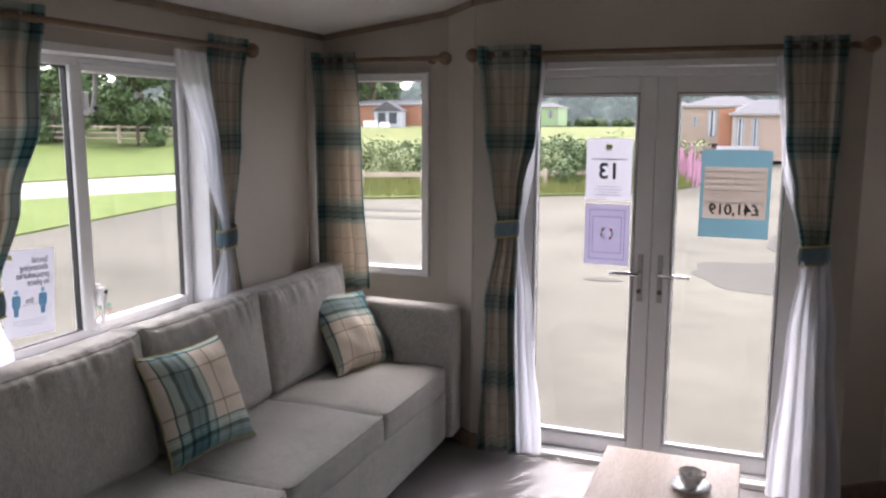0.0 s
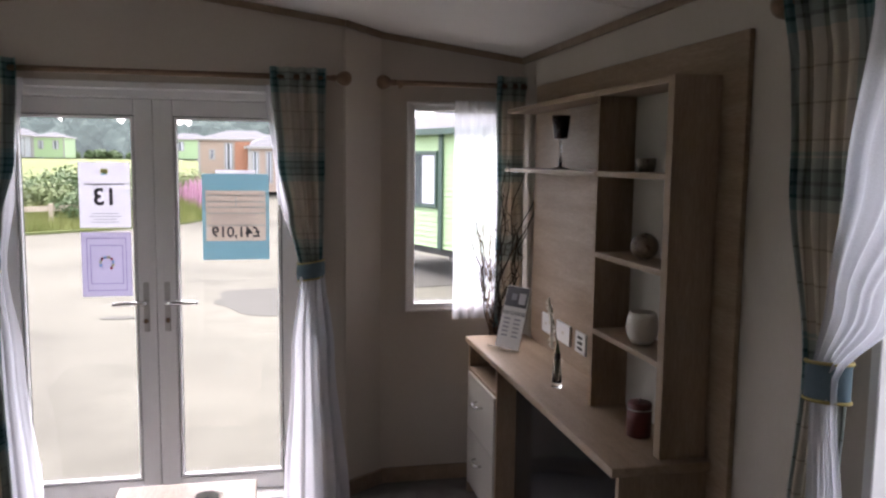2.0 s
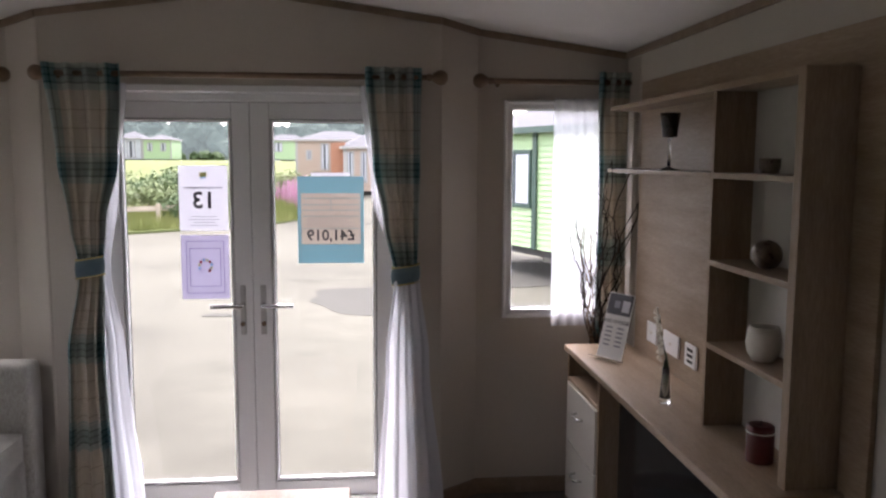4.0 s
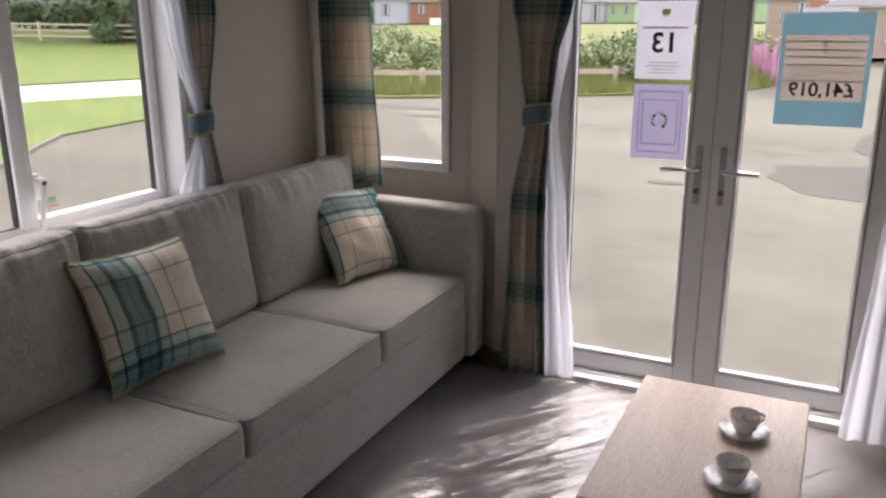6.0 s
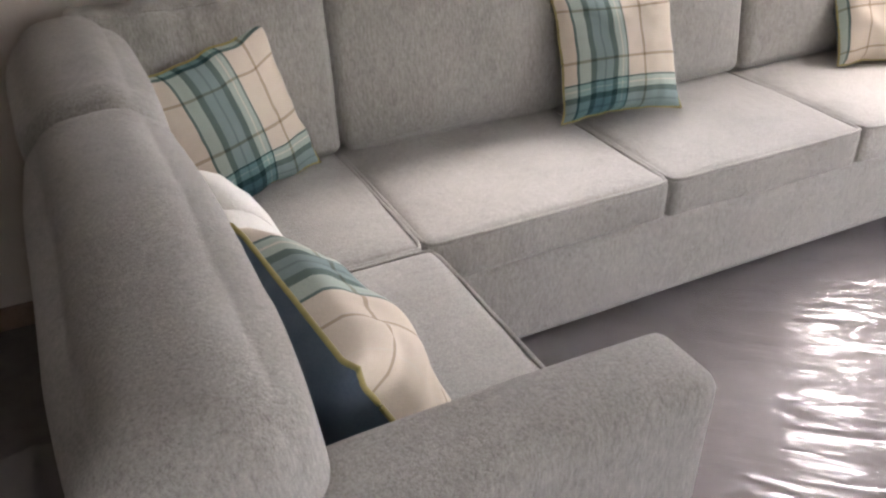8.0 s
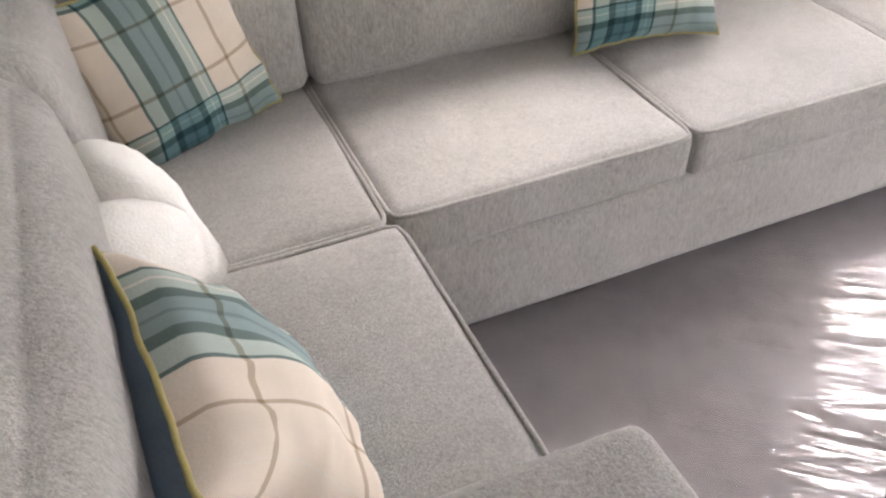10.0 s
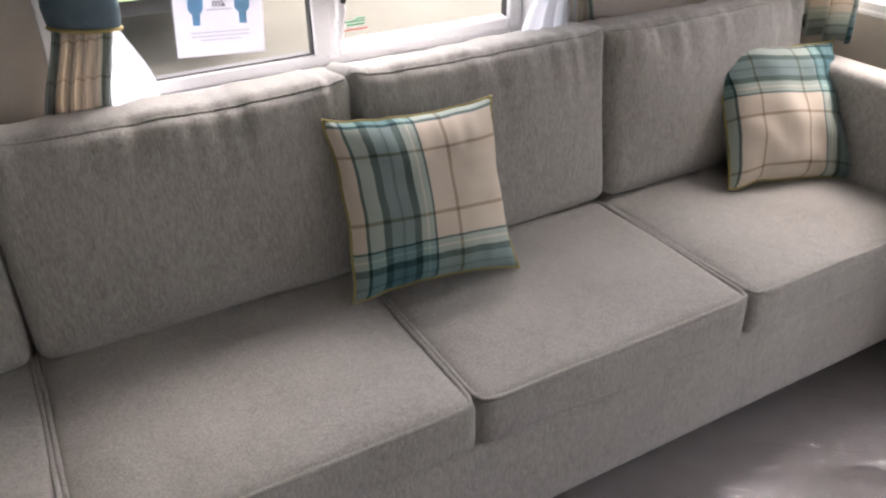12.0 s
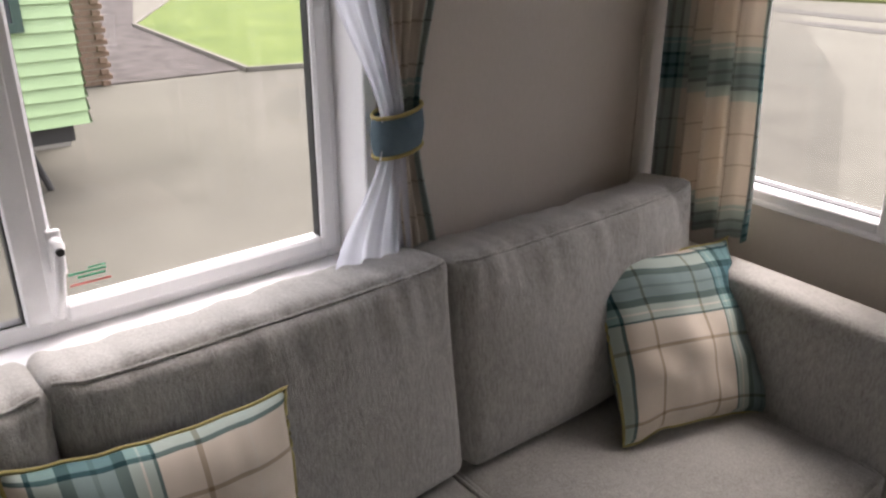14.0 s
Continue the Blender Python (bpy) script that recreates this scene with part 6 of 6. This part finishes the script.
# ---- plants ----
def leaf_cloud(bm, blobs, count, size, rng, flat=0.7):
    """Scatters small bent leaf quads through soft blobs (x, y, z, radius)."""
    for _ in range(count):
        x, y, z, r = blobs[rng.randrange(len(blobs))]
        d = Vector((rng.gauss(0, 1), rng.gauss(0, 1), rng.gauss(0, 1) * flat)).normalized() * r * (rng.random() ** 0.4)
        c = Vector((x, y, z)) + d
        n = (d.normalized() + Vector((rng.uniform(-1, 1), rng.uniform(-1, 1), rng.uniform(0, 1.2)))).normalized()
        a = n.orthogonal().normalized()
        a.rotate(Matrix.Rotation(rng.uniform(0, 6.28), 3, n))
        b = n.cross(a)
        s = size * rng.uniform(0.6, 1.4)
        p = [bm.verts.new(c + a * s), bm.verts.new(c + b * s * 0.55 + n * s * 0.15), bm.verts.new(c - a * s), bm.verts.new(c - b * s * 0.55 + n * s * 0.15)]
        bm.faces.new(p)


def tree(x, y, h, spread, seed, label, mat=None, count=5200, low=False):
    rng = random.Random(seed)
    z = rise(x, y)
    root = empty("tree", (x, y, z), 0, label, "tree", "trees round the park")
    bm = bmesh.new()
    pts = [(0.15 * rng.uniform(-1, 1) * k, 0.15 * rng.uniform(-1, 1) * k, h * 0.62 * k / 6) for k in range(7)]
    tube(bm, pts, h * 0.028, 9, h * 0.009)
    blobs = []
    for k in range(13):
        t0 = Vector(pts[rng.randrange(0 if low else 2, 7)])
        a = rng.uniform(0, 6.28)
        e = t0 + Vector((math.cos(a) * spread * rng.uniform(0.4, 1.0), math.sin(a) * spread * rng.uniform(0.4, 1.0), h * rng.uniform(0.05, 0.24 if low else 0.36)))
        tube(bm, [t0, t0.lerp(e, 0.5) + Vector((0, 0, 0.2)), e], h * 0.010, 6, h * 0.003)
        blobs.append((*e, spread * rng.uniform(0.32, 0.55)))
    blobs.append((pts[-1][0], pts[-1][1], h * 0.8, spread * 0.6))
    part("trunk", bm, M_BARK, root, "brown trunk and limbs", True)
    bm = bmesh.new()
    leaf_cloud(bm, blobs, count, 0.030 * h, rng)
    part("crown", bm, mat or M_FOLI, root, "dark green leaves")
    return root


tree(-34.2, 35, 5.6, 1.7, 1, "dark green broadleaf tree leafy to the ground", None, 6500, True)
tree(-39.6, 34, 5.0, 1.9, 12, "dark green broadleaf tree at the lawn's edge", None, 5200, True)
tree(-38, 44, 11, 3.6, 2, "tall dark green tree behind the lawn")
tree(-44, 37, 10, 3.6, 3, "dark green broadleaf tree at the lawn's edge")
tree(-50, 98, 8.5, 3.6, 4, "dark green tree beyond the lodges")
tree(-52, 33, 11, 4.0, 5, "tall dark green tree behind the lawn")
tree(-33.5, 66, 11, 4.5, 6, "broad dark green tree above the caravans")
tree(-41, 70, 12, 5.0, 7, "broad dark green tree above the caravans")
tree(-25, 70, 9, 4.0, 8, "dark green tree above the caravans")
tree(-60, 40, 12, 4.5, 9, "tall dark green tree behind the lawn")


def bush(x, y, h, r, seed, mat=None, label="leafy green bush on the verge", count=2000, leaf=0.06):
    rng = random.Random(seed)
    z = rise(x, y)
    root = empty("bush", (x, y, z), 0, label, "bush", "bushes on the verge")
    bm = bmesh.new()
    blobs = []
    for k in range(8):
        a = rng.uniform(0, 6.28)
        e = Vector((math.cos(a) * r * rng.uniform(0.1, 0.8), math.sin(a) * r * rng.uniform(0.1, 0.8), h * rng.uniform(0.3, 0.85)))
        tube(bm, [(0.02 * k, 0, 0.0), (e.x * 0.5, e.y * 0.5, e.z * 0.6), tuple(e)], 0.02, 5, 0.005)
        blobs.append((*e, h * rng.uniform(0.22, 0.36)))
    part("stems", bm, M_BARK, root, "brown stems", True)
    bm = bmesh.new()
    leaf_cloud(bm, blobs, count, leaf, rng)
    part("foliage", bm, mat or M_FOLI2, root, "green leaves")


rng = random.Random(9)
spots = [(-14.6, 20.5, 1.5), (-12.8, 21.4, 1.7), (-11.2, 22.3, 1.4), (-9.4, 22.8, 1.7), (-8.2, 24.2, 1.9), (-6.9, 24.2, 1.6), (-5.6, 24.6, 1.9), (-4.9, 26.2, 1.5), (-4.0, 26.4, 2.0), (-3.4, 28.3, 1.6), (-2.9, 30.2, 1.8), (-2.5, 33.0, 1.5), (-10.4, 25.5, 1.9), (-13.0, 25.5, 2.0), (-16.4, 25.5, 1.9), (-7.5, 28, 2.0), (-18, 30, 2.0), (-21.5, 34, 1.8), (-24.5, 36.5, 1.8), (-28, 38, 1.6), (-5.2, 33, 1.1), (-7.8, 34, 1.2), (-10.5, 33, 1.1), (-13.5, 33, 1.2), (-16.5, 34, 1.1)]
for k, (x, y, h) in enumerate(spots):
    bush(x, y, h * 0.98, h * 0.85, 30 + k, M_FOLI2 if k % 3 else M_FOLI, count=2600, leaf=0.065)
bm = bmesh.new()
for _ in range(420):
    x, y = rng.gauss(-2.3, 0.5), rng.uniform(28.0, 33.5)
    z = rise(x, y)
    hgt = rng.uniform(0.9, 1.5)
    tube(bm, [(x, y, z), (x + 0.05, y, z + hgt)], 0.05, 4, 0.01)
solid("willowherb", bm, M_FLOWER, "pink flowering willowherb along the verge", "flowers", "stuff")
bm = bmesh.new()
for _ in range(14000):
    t = rng.random()
    px = [(-15.6, 17.2), (-11.9, 18.6), (-7.0, 21.5), (-4.5, 23.5), (-2.6, 25.6), (-1.9, 27.5), (-1.5, 33)]
    k = min(5, int(t * 6))
    f = t * 6 - k
    x = px[k][0] + (px[k + 1][0] - px[k][0]) * f
    y = px[k][1] + (px[k + 1][1] - px[k][1]) * f
    off = abs(rng.gauss(0, 1.6))
    x, y = x - off * 0.45 + rng.uniform(-0.2, 0.2), y + off * 0.9
    z = rise(x, y) + 0.06
    hgt = rng.uniform(0.15, 0.6) * (0.5 + min(1.0, off))
    dx, dy = rng.uniform(-0.12, 0.12), rng.uniform(-0.12, 0.12)
    bm.faces.new((bm.verts.new((x - 0.02, y, z)), bm.verts.new((x + 0.02, y + 0.01, z)), bm.verts.new((x + dx, y + dy, z + hgt))))
solid("verge_grass", bm, M_BLADE, "long rough grass along the tarmac edge", "grass", "stuff")

# post and rail fence along the verge
fence = empty("timber_fence", (-10, 21, rise(-10, 21)), 0, "low weathered timber post and rail fence", "fence")
finv = fence.matrix_world.inverted()
fp = [(-15.2, 18.6), (-13.4, 19.2), (-11.6, 19.9), (-9.8, 20.8), (-8.0, 21.9), (-6.2, 23.1), (-4.6, 24.5)]
for x, y in fp:
    part("post", boxes(((x - 0.07, y - 0.07, rise(x, y) - 0.05), (x + 0.07, y + 0.07, rise(x, y) + 0.85)), bevel=0.01), M_TIMBER, fence).matrix_parent_inverse = finv
for (xa, ya), (xb, yb) in zip(fp, fp[1:]):
    d = Vector((xb - xa, yb - ya, 0)).normalized()
    q = Vector((-d.y, d.x, 0)) * 0.025
    bm = prism(bmesh.new(), [(xa + q.x, ya + q.y), (xb + q.x, yb + q.y), (xb - q.x, yb - q.y), (xa - q.x, ya - q.y)], GZ + 0.62, GZ + 0.78)
    part("rail", bm, M_TIMBER, fence).matrix_parent_inverse = finv
f2 = empty("field_fence", (-40, 36, rise(-40, 36)), 0, "timber post and rail fence below the trees", "fence")
finv = f2.matrix_world.inverted()
fp = [(-60 + 4 * k, 24 + 1.9 * k) for k in range(9)]
for x, y in fp:
    part("post", boxes(((x - 0.08, y - 0.08, rise(x, y) - 0.05), (x + 0.08, y + 0.08, rise(x, y) + 1.2)), bevel=0.01), M_TIMBER, f2).matrix_parent_inverse = finv
for (xa, ya), (xb, yb) in zip(fp, fp[1:]):
    for h in (0.35, 0.7, 1.05):
        part("rail", tube(bmesh.new(), [(xa, ya, rise(xa, ya) + h), (xb, yb, rise(xb, yb) + h)], 0.06, 6), M_TIMBER, f2).matrix_parent_inverse = finv

# hedges and the distant wood
for x0, y0, x1, y1, h, nm in ((-64, 34, -34, 47, 2.4, 3), (-34, 93, 12, 92, 1.25, 5), (-72, 92, -40, 97, 2.6, 7)):
    rng = random.Random(nm)
    blobs = []
    for k in range(60):
        t = k / 59
        x, y = x0 + (x1 - x0) * t, y0 + (y1 - y0) * t
        blobs.append((x + rng.uniform(-0.6, 0.6), y + rng.uniform(-0.6, 0.6), rise(x, y) + h * rng.uniform(0.25, 0.65), h * rng.uniform(0.4, 0.6)))
    bm = bmesh.new()
    leaf_cloud(bm, blobs, 14000, 0.2, rng)
    solid("hedge", bm, M_FOLI, "dense dark green hedge at the back of the park", "hedge", "stuff")
rng = random.Random(77)
blobs = []
for k in range(150):
    a = radians(-78 + 120 * k / 149)
    r = rng.uniform(125, 150)
    x, y = r * math.sin(a), r * math.cos(a)
    h = 5.9 + 1.6 * noise.noise(Vector((a * 5, 0, 0))) + rng.uniform(-0.8, 0.8)
    for q in range(3):
        blobs.append((x + rng.uniform(-2, 2), y + rng.uniform(-2, 2), 1.0 + h * (0.25 + 0.25 * q), rng.uniform(2.2, 3.4)))
    if rng.random() < 0.16:
        blobs.append((x, y, 1.0 + h * 1.05, 1.3))
bm = bmesh.new()
leaf_cloud(bm, blobs, 60000, 0.4, rng)
ball = bmesh.new()
bmesh.ops.create_icosphere(ball, subdivisions=3, radius=1.0)
shape = [v.co.copy() for v in ball.verts]
tris = [[v.index for v in f.verts] for f in ball.faces]
ball.free()
for x, y, z, r in blobs:
    vs = [bm.verts.new(Vector((x, y, z)) + p * r * (0.95 + 0.35 * noise.noise(p * 3.0 + Vector((x, y, z))) + 0.16 * noise.noise(p * 9.0 + Vector((x, y, z))))) for p in shape]
    for a, b, c in tris:
        bm.faces.new((vs[a], vs[b], vs[c]))
# conifers that stand above the crowns, each a stack of ragged whorls
for _ in range(34):
    a, r = radians(rng.uniform(-76, 40)), rng.uniform(126, 140)
    x, y, top = r * math.sin(a), r * math.cos(a), rng.uniform(6.8, 8.6)
    for q in range(7):
        zc, w = 3.0 + (top - 3.0) * q / 7, 1.7 * (1 - q / 7.6)
        tip = bm.verts.new((x, y, zc + (top - 3.0) / 7 * 1.7))
        rim = [bm.verts.new((x + w * rng.uniform(0.7, 1.15) * math.cos(k * 0.698), y + w * rng.uniform(0.7, 1.15) * math.sin(k * 0.698), zc + rng.uniform(-0.25, 0.15))) for k in range(9)]
        for k in range(9):
            bm.faces.new((rim[k], rim[(k + 1) % 9], tip))
solid("distant_wood", bm, M_FAR, "blue-green wood along the horizon with haze as a faint glow", "wood", "stuff")


# ---- parked car on the park road ----
def car(x, y, turn):
    root = empty("parked_car", (x, y, rise(x, y) + 0.03), turn, "pale grey parked car on the park road", "car")
    M_CAR = two_tone("silver_car_paint", (0.40, 0.40, 0.41), (0.46, 0.46, 0.47), 3, (0.2, 0.3), (1, 1, 1), 0.0, None, 0.001, 0.5)
    bm = bmesh.new()
    prof = [(-2.1, 0.3), (-2.15, 0.7), (-1.9, 0.92), (-1.0, 1.0), (-0.45, 1.42), (1.2, 1.45), (1.85, 1.0), (2.1, 0.9), (2.15, 0.35)]
    a = [bm.verts.new((px, -0.85 + (0.12 if pz > 1.1 else 0), pz)) for px, pz in prof]
    b = [bm.verts.new((px, 0.85 - (0.12 if pz > 1.1 else 0), pz)) for px, pz in prof]
    bm.faces.new(a)
    bm.faces.new(b[::-1])
    for k in range(len(prof)):
        j = (k + 1) % len(prof)
        bm.faces.new((a[k], b[k], b[j], a[j]))
    bmesh.ops.bevel(bm, geom=bm.edges[:], offset=0.05, segments=2, affect="EDGES")
    part("body", bm, M_CAR, root, "", True)
    for s in (-1, 1):
        part("side_window", boxes(((-0.6, s * 0.80 - 0.02, 1.02), (1.3, s * 0.80 + 0.02, 1.34)), bevel=0.01), M_BLACK, root, "dark side glass")
        for wx in (-1.3, 1.3):
            w = part("wheel", lathe([(0, -0.1), (0.2, -0.1), (0.3, -0.09), (0.32, -0.05), (0.32, 0.05), (0.3, 0.09), (0.2, 0.1), (0, 0.1)], 24), M_GASKET, root, "black tyre", True)
            w.matrix_local = pose(wx, s * 0.78, 0.32, 90)
            part("rim", lathe([(0, -0.112), (0.19, -0.112), (0.19, 0.112), (0, 0.112)], 18), M_CHROME, w, "alloy rim")


car(-26.0, 9.8, 60)
